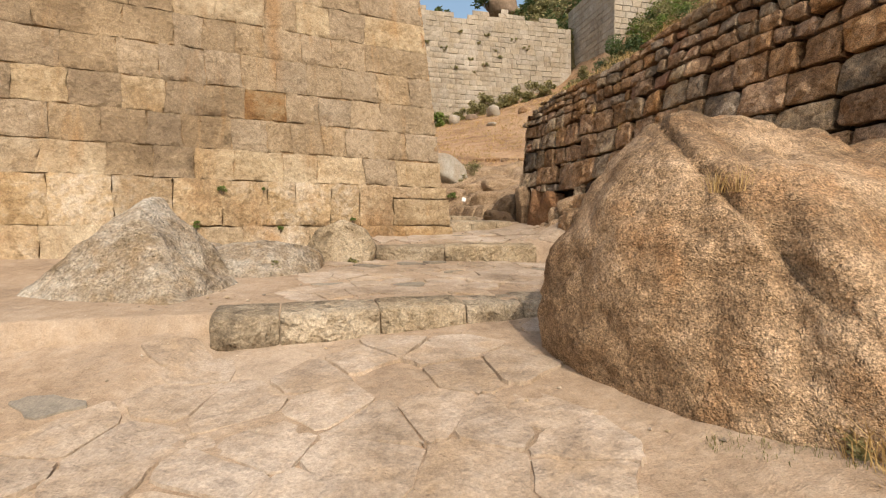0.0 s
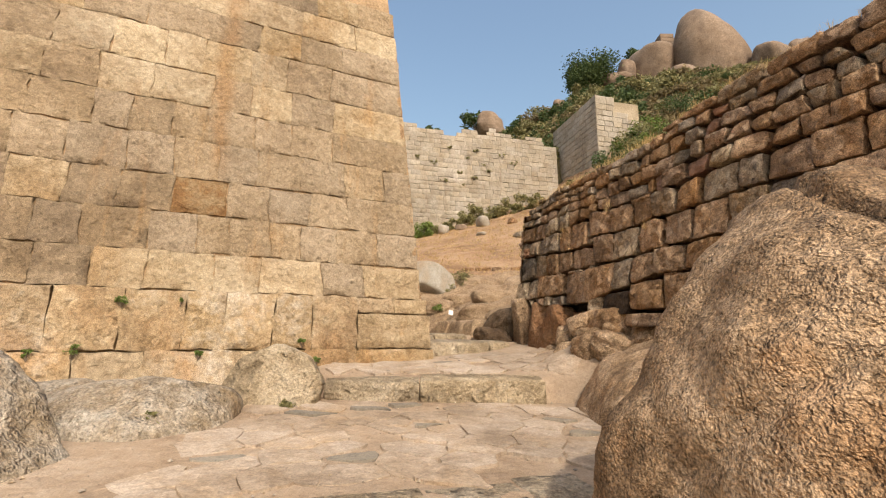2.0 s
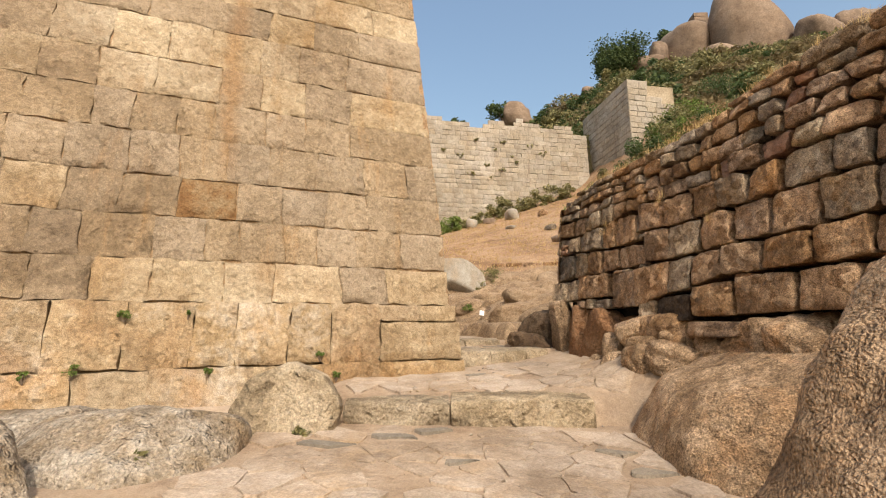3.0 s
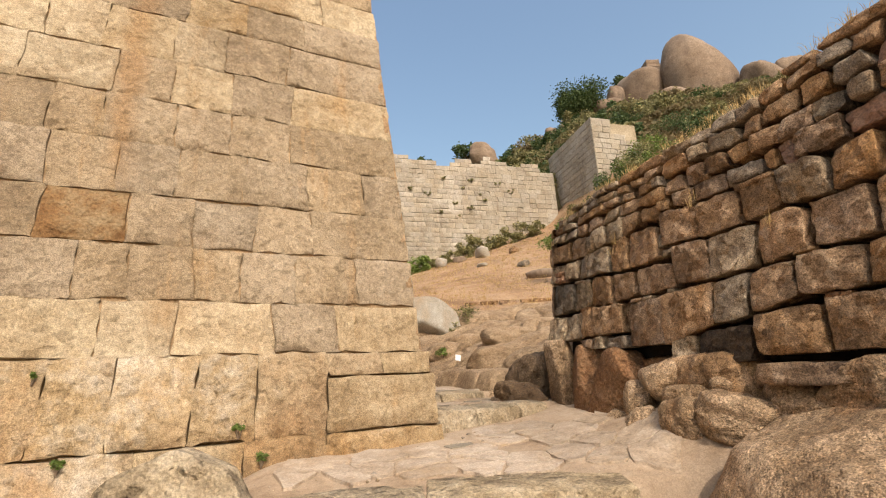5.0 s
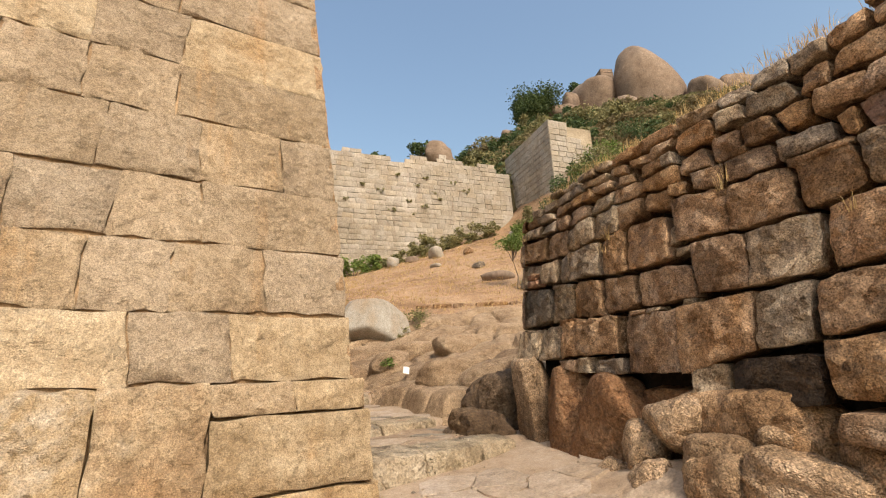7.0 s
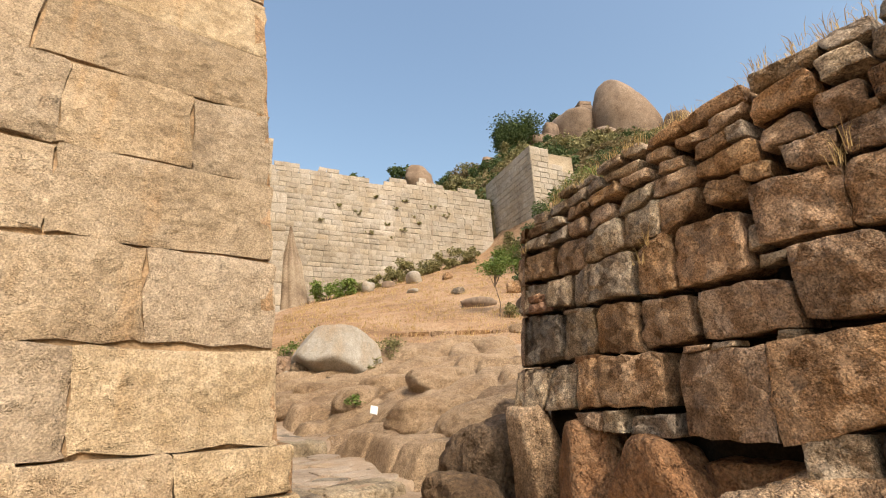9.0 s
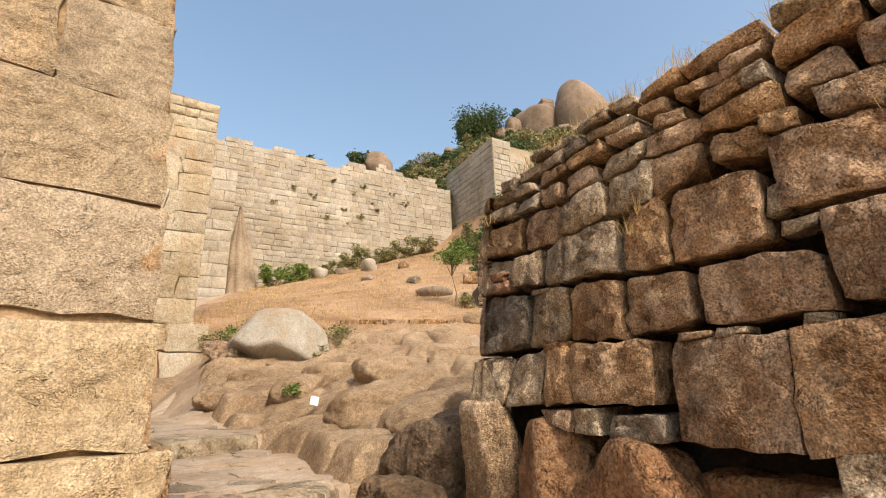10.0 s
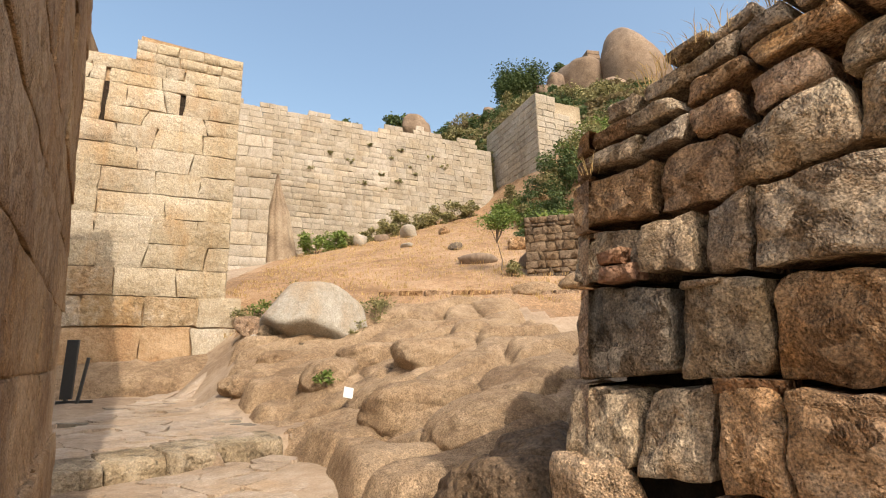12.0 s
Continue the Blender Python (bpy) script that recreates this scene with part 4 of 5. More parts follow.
rock("footing_rock", (1.62, 9.42, 1.82), (0.17, 0.2, 0.5), "upright brown footing rock under the wall end", M_BOULD, 43, 10, sub=5, sharp=16.0, amp=0.06)
for n, (x, y, z, sx, sy, sz) in enumerate([(1.86, 9.06, 1.74, 0.28, 0.4, 0.48), (2.0, 8.6, 1.7, 0.27, 0.38, 0.46), (2.42, 8.08, 1.62, 0.27, 0.34, 0.42)]):
    rock("footing_rock", (x, y, z), (sx, sy, sz), "rusty red footing rock under the wall", M_FOOT, 44 + n, 18, sub=5, sharp=22.0, amp=0.07)
rock("footing_rock", (2.42, 7.5, 1.75), (0.3, 0.5, 0.3), "dark footing rock under the wall", M_DARK, 46, 15, sub=4, sharp=6.0, amp=0.08)
# the wall's shade on these rocks is put into a darker stone colour
for spec in [((1.8, 10.4, 1.82), (0.42, 0.45, 0.5), 55), ((1.4, 10.25, 1.8), (0.36, 0.4, 0.42), 56), ((1.2, 9.75, 1.58), (0.28, 0.32, 0.3), 57), ((0.95, 9.95, 1.5), (0.24, 0.26, 0.2), 58)  ]:
    rock("rock", spec[0], spec[1], "rough brown rock beyond the wall end, darkened for shade", M_STUB, spec[2], 30, sub=5, sharp=7.0, amp=0.1, group="rocks beyond the wall")


# ---- outcrop of rounded bedrock ----
def outcrop_edge(y):
    return np.interp(y, [9.9, 10.4, 11.5, 12.25, 14.0, 16.0, 17.6, 19.0], [0.95, 0.75, 0.45, 0.22, -0.6, -1.55, -1.75, -1.6])


# main humps: place, half length, half width, turn, height
LUMPS = [(1.28, 12.65, 0.66, 0.42, 12, 0.42), (1.75, 11.65, 0.72, 0.36, 16, 0.36), (0.3, 14.5, 0.5, 0.46, 25, 0.38), (1.75, 14.3, 0.7, 0.5, 15, 0.3),
         (-0.55, 15.6, 1.1, 0.24, 48, 0.3), (-0.25, 16.4, 1.2, 0.26, 46, 0.32), (0.5, 13.15, 0.5, 0.3, -50, 0.16), (1.0, 16.0, 0.7, 0.4, 12, 0.28), (2.7, 12.9, 0.8, 0.45, 15, 0.28), (1.05, 11.2, 0.6, 0.24, -62, 0.14)]


def pillows(X, Y, W, rng):
    """Rounded cells drawn out along the grain of the rock, parted by creases."""
    a, b = (X * 0.9 + Y * 0.44) / 2.1 + W * 0.5, (-X * 0.44 + Y * 0.9) / 0.55 + W * 0.7
    seeds = {}
    ia, ib = np.floor(a).astype(int), np.floor(b).astype(int)
    for i in range(ia.min() - 1, ia.max() + 2):
        for j in range(ib.min() - 1, ib.max() + 2):
            seeds[i, j] = (i + rng.random(), j + rng.random(), rng.random())
    f1, f2, lift = np.full(X.shape, 9.0), np.full(X.shape, 9.0), np.zeros(X.shape)
    for (i, j), (sa, sb, sh) in seeds.items():
        d = np.hypot(a - sa, b - sb)
        closer = d < f1
        f2 = np.where(closer, f1, np.minimum(f2, d))
        lift = np.where(closer, sh, lift)
        f1 = np.minimum(f1, d)
    dome = 1 - np.exp(-(f2 - f1) / 0.11)
    return dome * (0.3 + 0.9 * lift) - 0.4 * np.exp(-((f2 - f1) / 0.1) ** 2)


def build_outcrop():
    xs, ys = np.arange(-2.1, 4.6, 0.04), np.arange(9.9, 19.2, 0.04)
    X, Y = np.meshgrid(xs, ys)
    base = 1.86 + 0.2 * (Y - 12) + 0.25 * (np.minimum(X, 2.6) - 0.9)
    W = np.array([[noise.noise(Vector((x * 1.1, y * 1.1, 3.0))) for x in xs] for y in ys])
    F = np.array([[noise.fractal(Vector((x * 2.2, y * 2.2, 5.0)), 1.0, 2.0, 4) for x in xs] for y in ys])
    swell = pillows(X, Y, W, random.Random(14))
    Z = base + (0.27 - 0.1 * smooth(14.5, 17.5, Y)) * swell * smooth(10.4, 11.4, Y)
    for cx, cy, rx, ry, ang, h in LUMPS:
        c, s = math.cos(radians(ang)), math.sin(radians(ang))
        dx, dy = X - cx + W * 0.16, Y - cy + W * 0.16
        q = ((dx * c + dy * s) / rx) ** 2 + ((-dx * s + dy * c) / ry) ** 2
        flank = base + 0.6 * h * np.clip(1.0 - q, 0, 1) ** 0.38 + 0.04
        Z = np.where(q < 1, np.maximum(Z * 0.25 + flank * 0.75, flank), Z - 0.13 * np.clip(1.3 - q, 0, 0.3) / 0.3)
    inside = X - outcrop_edge(Y) + W * 0.12
    Z = Z + 0.06 * F + 0.1 * np.exp(-((inside - 0.3) / 0.2) ** 2)
    m = smooth(0.0, 0.2, inside) * smooth(19.2, 18.0, Y) * smooth(4.6, 4.0, X)
    low = land(X, Y)
    Z = low + (Z - low) * (0.25 + 0.75 * np.sqrt(np.clip(inside / 1.2, 0, 1)))
    Z = np.maximum(Z, low - 0.03 + 0.3 * swell + 0.04 * F)
    Z = (low - 0.08) * (1 - m) + Z * m
    nx = len(xs)
    faces = [(j * nx + i, j * nx + i + 1, (j + 1) * nx + i + 1, (j + 1) * nx + i) for j in range(len(ys) - 1) for i in range(nx - 1)]
    ob = put("rock_outcrop", mesh_of("rock_outcrop", np.stack([X, Y, Z], -1).reshape(-1, 3).tolist(), faces), M_OUT)
    tagged(ob, "folded outcrop of smooth buff bedrock beside the path", "rock", kind="structure")


build_outcrop()
for n, (x, y, z, sx, sy, sz, turn) in enumerate([
    (1.28, 12.65, 2.24, 0.64, 0.42, 0.33, 12), (1.78, 11.65, 2.12, 0.72, 0.36, 0.31, 16), (0.3, 14.5, 2.4, 0.5, 0.42, 0.34, 25), (1.75, 14.3, 2.68, 0.68, 0.42, 0.3, 15),
    (-0.55, 15.5, 2.36, 1.0, 0.22, 0.24, 48), (-0.28, 16.3, 2.64, 1.1, 0.22, 0.25, 46), (0.95, 15.6, 2.72, 0.7, 0.36, 0.28, 12)]):
    rock("bedrock_hump", (x, y, z), (sx, sy, sz), "rounded hump of weathered buff bedrock", M_OUT, 400 + n, turn, sub=5, sharp=5.0, amp=0.06, category="rock", group="humps of bedrock")

boulder("boulder", (-0.18, 17.3, 3.62), [
    ((-0.25, -0.85, 0.45), (-0.4, 16.6, 3.75)), ((0.55, -0.8, 0.15), (0.2, 16.65, 3.5)), ((-0.75, -0.2, 0.6), (-0.85, 17.2, 3.85)), ((0.05, -0.1, 1.0), (-0.3, 17.3, 4.2)), ((0.62, 0.0, 0.75), (0.45, 17.3, 3.98)),
    ((-1, 0, -0.1), (-1.16, 17.2, 3.5)), ((0.95, 0, 0.2), (0.84, 17.3, 3.5)), ((0, 1, 0.1), (0, 18.1, 3.6)), ((0, -0.6, -0.8), (-0.1, 16.75, 3.15)), ((-0.55, -0.3, -0.75), (-0.8, 17.0, 3.2)), ((0, 0, -1), (0, 17.3, 2.8))],
    "large pale grey boulder on the dry slope", M_WROCK, 62, sharp=24.0, amp=0.035, sub=5)
rock("rock", (-0.92, 17.1, 3.22), (0.24, 0.22, 0.19), "small dark boulder at the edge of the outcrop", M_BLACK, 63, 0, sub=3, sharp=5.0)
rock("rock", (-1.35, 17.5, 3.35), (0.3, 0.25, 0.22), "dark rock wedged beside the pale boulder", M_DARK, 64, 0, sub=3, sharp=6.0)
rock("stone", (-1.22, 17.1, 3.1), (0.1, 0.06, 0.1), "small white stone beside the dark boulder", M_WROCK, 65, 0, sub=2, sharp=6.0)
for n, (x, y, sx, sy, sz, m) in enumerate([(4.9, 23.9, 0.75, 0.4, 0.28, M_HILLR), (4.9, 27.7, 0.35, 0.3, 0.22, M_BLACK), (5.5, 33.5, 0.6, 0.4, 0.3, M_DARK), (3.6, 35.0, 0.65, 0.5, 0.45, M_WROCK),
                                         (0.8, 35.2, 0.45, 0.35, 0.5, M_WROCK), (9.3, 34.5, 0.9, 0.5, 0.5, M_WROCK), (2.2, 35.5, 0.5, 0.4, 0.3, M_HILLR), (6.4, 22.4, 1.0, 0.5, 0.35, M_HILLR),
                                         (3.0, 30.5, 0.4, 0.3, 0.15, M_WROCK), (7.4, 26.0, 0.6, 0.5, 0.35, M_DARK), (5.2, 19.2, 0.7, 0.35, 0.22, M_OUT), (6.6, 19.6, 0.9, 0.5, 0.3, M_OUT)]):
    rock("rock", (x, y, land1(x, y) + sz * 0.3), (sx, sy, sz), "weathered rock lying on the dry grass slope", m, 70 + n, n * 37, sub=3, sharp=7.0, amp=0.08, group="rocks on the slope")

# kerb across the slope
def build_kerb():
    rng = random.Random(17)
    ob = tagged(new("stone_kerb", None), "thin line of kerb stones across the dry slope", "kerb", kind="structure")
    us = spread(1.2, 6.2, 0.3, 0.7, rng)
    for a, b in zip(us, us[1:]):
        bm = bmesh.new()
        bmesh.ops.create_cube(bm, size=1)
        y = 19.85 - 0.22 * (a - 1.3)
        z = land1((a + b) / 2, y)
        for v in bm.verts:
            v.co = Vector((a + 0.02 + (v.co.x + 0.5) * (b - a - 0.04), y + v.co.y * 0.2 + rng.uniform(-0.02, 0.02), z + 0.0 + v.co.z * 0.16 + rng.uniform(-0.015, 0.015)))
        bmesh.ops.bevel(bm, geom=bm.edges[:], offset=0.015, segments=1, affect="EDGES")
        part("kerb_stone", bm, M_DARK, ob)


build_kerb()


# ---- far masonry ----
def facing(o, d, batter=0.0):
    """A wall's face: u along d from o, out towards its right-hand side."""
    d = Vector((*d, 0)).normalized()
    nrm = Vector((d.y, -d.x, 0))
    o = Vector((*o, 0))

    def at(u, z, out=0.0):
        p = o + d * u + nrm * (out - batter * (z - 3))
        return (p.x, p.y, z)
    return at


def core_box(name, at, u0, u1, z0, z1, thick, material, label, back=0.08):
    verts = [at(u, z, out) for z in (z0, z1) for u, out in ((u0, -back), (u1, -back), (u1, -back - thick), (u0, -back - thick))]
    faces = [(3, 2, 1, 0), (4, 5, 6, 7), (0, 1, 5, 4), (1, 2, 6, 5), (2, 3, 7, 6), (3, 0, 4, 7)]
    return tagged(put(name, mesh_of(name, verts, faces, False), material), label, "wall", kind="structure")


def masonry(core, at, levels, ends, lo, hi, material, rng, parts=300, gap=0.008, edge=0.014, deep=0.1, pick=None, top=None, bulge=0.015):
    """Fill a face with stones: those that pick() takes as parts, the rest joined."""
    rest_v, rest_f, made = [], [], 0
    for z0, z1 in levels:
        us = spread(ends[0] + rng.uniform(-0.2, 0), ends[1], lo, hi, rng)
        us[0] = ends[0]
        for q in course_quads(z0, z1, us, gap, 0.07, rng):
            u = (q[0][0] + q[1][0]) / 2
            if top is not None and z1 > top(u):
                continue
            v, f = block(at, q, deep, bulge, 0.012, rng, n=3, edge=edge)
            if made < parts and (pick is None or pick(u, z0)):
                put("stone_block", stone_mesh(v, f, 3), material(u, z0), core)
                made += 1
            else:
                rest_f += [tuple(i + len(rest_v) for i in t) for t in f]
                rest_v += v
    if rest_v:
        rest = put("stone_blocks", mesh_of("stone_blocks", rest_v, rest_f, False), M_FAR, core)
        rest["kind"] = "stuff"


def levels_of(z0, z1, low, high, rng):
    zs = [z0]
    while zs[-1] + low < z1:
        zs.append(zs[-1] + rng.uniform(low, high))
    zs[-1] = z1
    return list(zip(zs, zs[1:]))


def build_far_wall():
    rng = random.Random(23)
    at = facing((-14, 35.0), (1, 0.25), 0.03)
    # stretches of parapet with worn dips
    def top(u):
        x = -14 + u * 0.97
        return 19.25 + 0.12 * math.sin(x * 2.3) - (0.45 if int(x * 0.4 + 40) % 4 == 0 else 0) + (0.45 if 4.6 < x < 5.6 else 0)
    core = core_box("wall_far", at, 0, 25.8, 5, 18.3, 2.0, M_FARJ, "long pale granite fortress wall with crumbling parapet", 0.1)
    lv = levels_of(6.5, 19.6, 0.34, 0.46, rng)
    masonry(core, at, lv, (5.0, 25.8), 0.42, 0.95, lambda u, z: M_FARP, rng, 300, pick=lambda u, z: 8.5 < u < 19 and 11 < z < 17, top=top, gap=0.006, edge=0.006, bulge=0.008)
    return at


FAR_AT = build_far_wall()


def build_far_bastion():
    rng = random.Random(29)
    at = facing((11.2, 43.7), (1.6, -7.2), 0.0)
    core = core_box("wall_far_bastion", at, 0, 7.0, 6, 20.6, 4.0, M_FARJ, "angular granite bastion high on the slope", 0.1)
    length = math.hypot(1.6, 7.2)
    masonry(core, at, levels_of(9, 20.8, 0.4, 0.5, rng), (0, length), 0.5, 1.0, lambda u, z: M_FARP, rng, 0)
    at2 = facing((12.8, 36.5), (1, 0.28), 0.0)
    masonry(core, at2, levels_of(9, 20.8, 0.4, 0.5, rng), (0, 7.0), 0.5, 1.0, lambda u, z: M_FARP, rng, 0, top=lambda u: 20.9 if u < 1.4 else (20.0 if u < 3 else 19.2))
    core2 = core_box("wall_far_flank", at2, 0.1, 7.0, 6, 19.0, 1.5, M_FARJ, "sunlit flank of the far granite bastion", 0.1)


build_far_bastion()


def build_buttress():
    rng = random.Random(37)
    at = facing((-9.0, 33.3), (1, 0.18), 0.03)
    core = core_box("wall_buttress", at, 0, 4.85, 5, 15.2, 3.0, M_FARJ, "stepped granite buttress before the far wall", 0.1)
    masonry(core, at, levels_of(7, 15.3, 0.5, 0.75, rng), (0, 4.9), 0.6, 1.3, lambda u, z: M_FARP, rng, 60)


build_buttress()


def build_bastion():
    rng = random.Random(41)
    at = facing((-10.0, 16.28), (0.966, 0.259), 0.04)
    end = 8.2
    core = core_box("wall_bastion", at, 0, end - 0.1, 1.2, 9.3, 5.0, M_JOINT, "tall cream granite bastion with rust-stained base courses", 0.09)
    zs = [2.55, 3.42, 4.02, 4.6, 5.12, 5.7, 6.2, 6.73, 7.24, 7.74, 8.13, 8.67, 9.0, 9.32]
    for n, (z0, z1) in enumerate(zip(zs, zs[1:])):
        small = z0 > 8
        us = spread(2.0 + rng.uniform(0, 0.5), end + (0.32 if n < 2 else 0.0), 0.42 if small else 0.6, 0.8 if small else 1.2, rng)
        us[0] = 1.5
        if n < 2:
            us = [u for u in us if u < 7.3] + [7.65, end + 0.32]
        for q in course_quads(z0, z1, us, 0.006, 0.06, rng):
            if 7.6 < z0 < 9.0:  # firing slits
                for slit in (5.55, 7.0):
                    if abs(q[1][0] - slit) < 0.25:
                        q[1], q[2] = (slit - 0.05, q[1][1]), (slit - 0.05, q[2][1])
                    if abs(q[0][0] - slit) < 0.25:
                        q[0], q[3] = (slit + 0.05, q[0][1]), (slit + 0.05, q[3][1])
            v, f = block(at, q, 0.09, 0.004, 0.007, rng, n=4, edge=0.006, wear=0.03)
            low = (n < 2 and q[1][0] < 7.7) or (n == 2 and q[1][0] < 6.2 and rng.random() < 0.5)
            put("stone_block", stone_mesh(v, f, 4), (M_OCHRE if n else M_RUST) if low else M_BAST, core)
    # near-black boxes fill the openings, their shade put into the colour
    for slit in (5.55, 7.0):
        verts = [at(u, z, out) for out in (-0.2, -0.083) for u, z in ((slit - 0.09, 7.7), (slit + 0.09, 7.7), (slit + 0.09, 8.7), (slit - 0.09, 8.7))]
        faces = [(3, 2, 1, 0), (4, 5, 6, 7), (0, 1, 5, 4), (1, 2, 6, 5), (2, 3, 7, 6), (3, 0, 4, 7)]
        put("firing_slit", mesh_of("firing_slit", verts, faces, False), M_GAPSHADE, core, "near-black fill painting the shade inside a firing slit")
    # merlons
    for a, b, z in ((3.6, 5.1, 9.95), (6.0, end, 9.85)):
        verts = []
        for zz, inset in ((9.25, 0.02), (z, 0.05)):
            for u, out in ((a, -inset), (b, -inset), (b, -1.1), (a, -1.1)):
                verts.append(at(u + (0.06 if u == a else -0.03) * (zz > 9.3), zz + (0.12 if (zz > 9.3 and u == a) else 0), out))
        faces = [(3, 2, 1, 0), (4, 5, 6, 7), (0, 1, 5, 4), (1, 2, 6, 5), (2, 3, 7, 6), (3, 0, 4, 7)]
        put("merlon", mesh_of("merlon", verts, faces, False), M_JOINT, core)
        for z0, z1 in ((9.32, 9.58), (9.58, z)):
            for q in course_quads(z0, z1, spread(a, b, 0.3, 0.6, rng), 0.006, 0.03, rng):
                v, f = block(at, q, 0.05, 0.01, 0.012, rng, n=3, edge=0.012)
                put("stone_block", stone_mesh(v, f, 3), M_BAST, core)
    # bedrock on which it stands
    boulder("bedrock", (-3.3, 17.65, 2.1), [
        ((0.3, -0.9, 0.35), (-3.3, 17.1, 2.2)), ((0, -0.3, 0.95), (-3.3, 17.4, 2.6)), ((0, 1, 0), (-3.3, 18.6, 2)), ((1, 0, 0.2), (-1.7, 17.6, 2.2)), ((-1, 0, 0), (-6, 17, 2)), ((0, 0, -1), (-3, 17, 1.6)), ((-0.3, -0.95, 0.3), (-5, 16.3, 2.2))],
        "bare pinkish bedrock under the bastion", M_OUT, 33, sharp=9.0, amp=0.1, sub=5)


build_bastion()

# dry-stone stub on the slope
def build_stub():
    rng = random.Random(43)
    at = facing((5.7, 21.2), (0.92, -0.39), 0.02)
    core = core_box("wall_stub", at, 0, 2.2, 4.2, 6.8, 1.0, M_STUB, "ruined stub of dark dry-stone walling", 0.1)
    masonry(core, at, levels_of(4.7, 6.9, 0.12, 0.36, rng), (0, 2.2), 0.14, 0.5, lambda u, z: M_STUB, rng, 150, gap=0.006, edge=0.012, bulge=0.015)


build_stub()

# fluted root-like rock against the far wall
def build_flutes():
    bm = bmesh.new()
    rows, cols = 26, 40
    grid = []
    for j in range(rows + 1):
        t = j / rows
        row = []
        for i in range(cols + 1):
            s = i / cols
            a = math.pi * s
            w = (0.4 + 0.5 * (1 - t) ** 1.5) * (1 - 0.85 * max(0, t - 0.55) / 0.45)
            r = 1 + 0.22 * abs(math.sin(a * 4.5 + t * 1.3)) + 0.08 * noise.noise(Vector((s * 9, t * 3, 1)))
            row.append(bm.verts.new((-3.75 - 0.35 * t - math.cos(a) * w * r, 35.9 - math.sin(a) * 0.7 * w * r, 8.0 + 5.6 * t)))
        grid.append(row)
    for j in range(rows):
        for i in range(cols):
            f = bm.faces.new((grid[j][i], grid[j][i + 1], grid[j + 1][i + 1], grid[j + 1][i]))
            f.smooth = True
    top = bm.faces.new(grid[-1][::-1])
    me = bpy.data.meshes.new("root_mass")
    bm.normal_update()
    bm.to_mesh(me)
    bm.free()
    tagged(put("root_mass", me, M_ROOT), "grey-brown fluted mass of old roots clinging to the wall", "roots")


M_ROOT = stone("old_root", (0.17, 0.12, 0.08), (0.27, 0.2, 0.135), (0.38, 0.3, 0.21), vary=0.0, bump=0.4)
build_flutes()

# ---- hilltop ----
EGG = Vector((39.9, 63.5, 40.4))
EGG_R, EGG_D, EGG_Z = Vector((0.82, -0.57, 0)), Vector((0.57, 0.82, 0)), Vector((0, 0, 1))
def build_egg():
    bm = bmesh.new()
    bmesh.ops.create_icosphere(bm, subdivisions=5, radius=1)
    for v in bm.verts:
        k = v.co.normalized()
        k *= (abs(k.x) ** 2.2 + abs(k.y) ** 2.2 + abs(k.z) ** 2.2) ** (-1 / 2.2)
        x, y, z = k.x * 4.7, k.y * 4.2, k.z * 9.0
        if z > 0:
            z *= 1 - 0.35 * max(0, x / 4.7)
            x -= 0.15 * z
        else:
            x *= 1 + 0.02 * z
        p = EGG_R * x + EGG_D * y + EGG_Z * z
        v.co = p * (1 + 0.05 * noise.fractal(p * 0.16, 0.9, 2.1, 4))
    for f in bm.faces:
        f.smooth = True
    me = bpy.data.meshes.new("boulder")
    bm.to_mesh(me)
    bm.free()
    ob = put("boulder", me, M_HILLR)
    ob.location = EGG
    tagged(ob, "towering egg-shaped boulder on the hilltop", "boulder")


build_egg()
rock("boulder", (33.6, 69.0, 41.5), (5.2, 4.5, 5.0), "broad domed boulder on the hilltop", M_HILLR, 82, 30, sub=4, sharp=4.0, amp=0.05, category="boulder")
rock("boulder", (28.8, 67.3, 40.6), (1.7, 1.7, 3.0), "upright boulder on the hilltop", M_HILLR, 83, 0, sub=4, sharp=5.0, category="boulder")
rock("boulder", (27.0, 66.6, 39.6), (2.2, 2.0, 1.8), "weathered boulder on the hilltop", M_HILLR, 84, 0, sub=4, sharp=5.0, category="boulder")
rock("boulder", (7.2, 57.8, 27.8), (1.9, 1.6, 2.0), "small rounded boulder on the skyline", M_HILLR, 85, 0, sub=4, sharp=5.0, category="boulder")
rock("boulder", (45.5, 59.0, 38.0), (4.0, 3.0, 2.6), "flat boulder on the hilltop", M_HILLR, 86, 15, sub=4, sharp=6.0, category="boulder")
rock("boulder", (50.5, 59.0, 38.7), (4.5, 3.0, 3.3), "broad boulder on the hilltop", M_HILLR, 87, 40, sub=4, sharp=5.0, category="boulder")
rock("boulder", (17.5, 61.5, land1(17.5, 61.5) + 0.4), (1.6, 1.4, 1.3), "weathered boulder among hillside scrub", M_HILLR, 88, 0, sub=3, sharp=6.0, category="boulder")
rock("boulder", (31.0, 55.0, land1(31.0, 55.0) + 0.4), (2.6, 2.0, 2.0), "weathered boulder among hillside scrub", M_HILLR, 89, 0, sub=3, sharp=6.0, category="boulder")


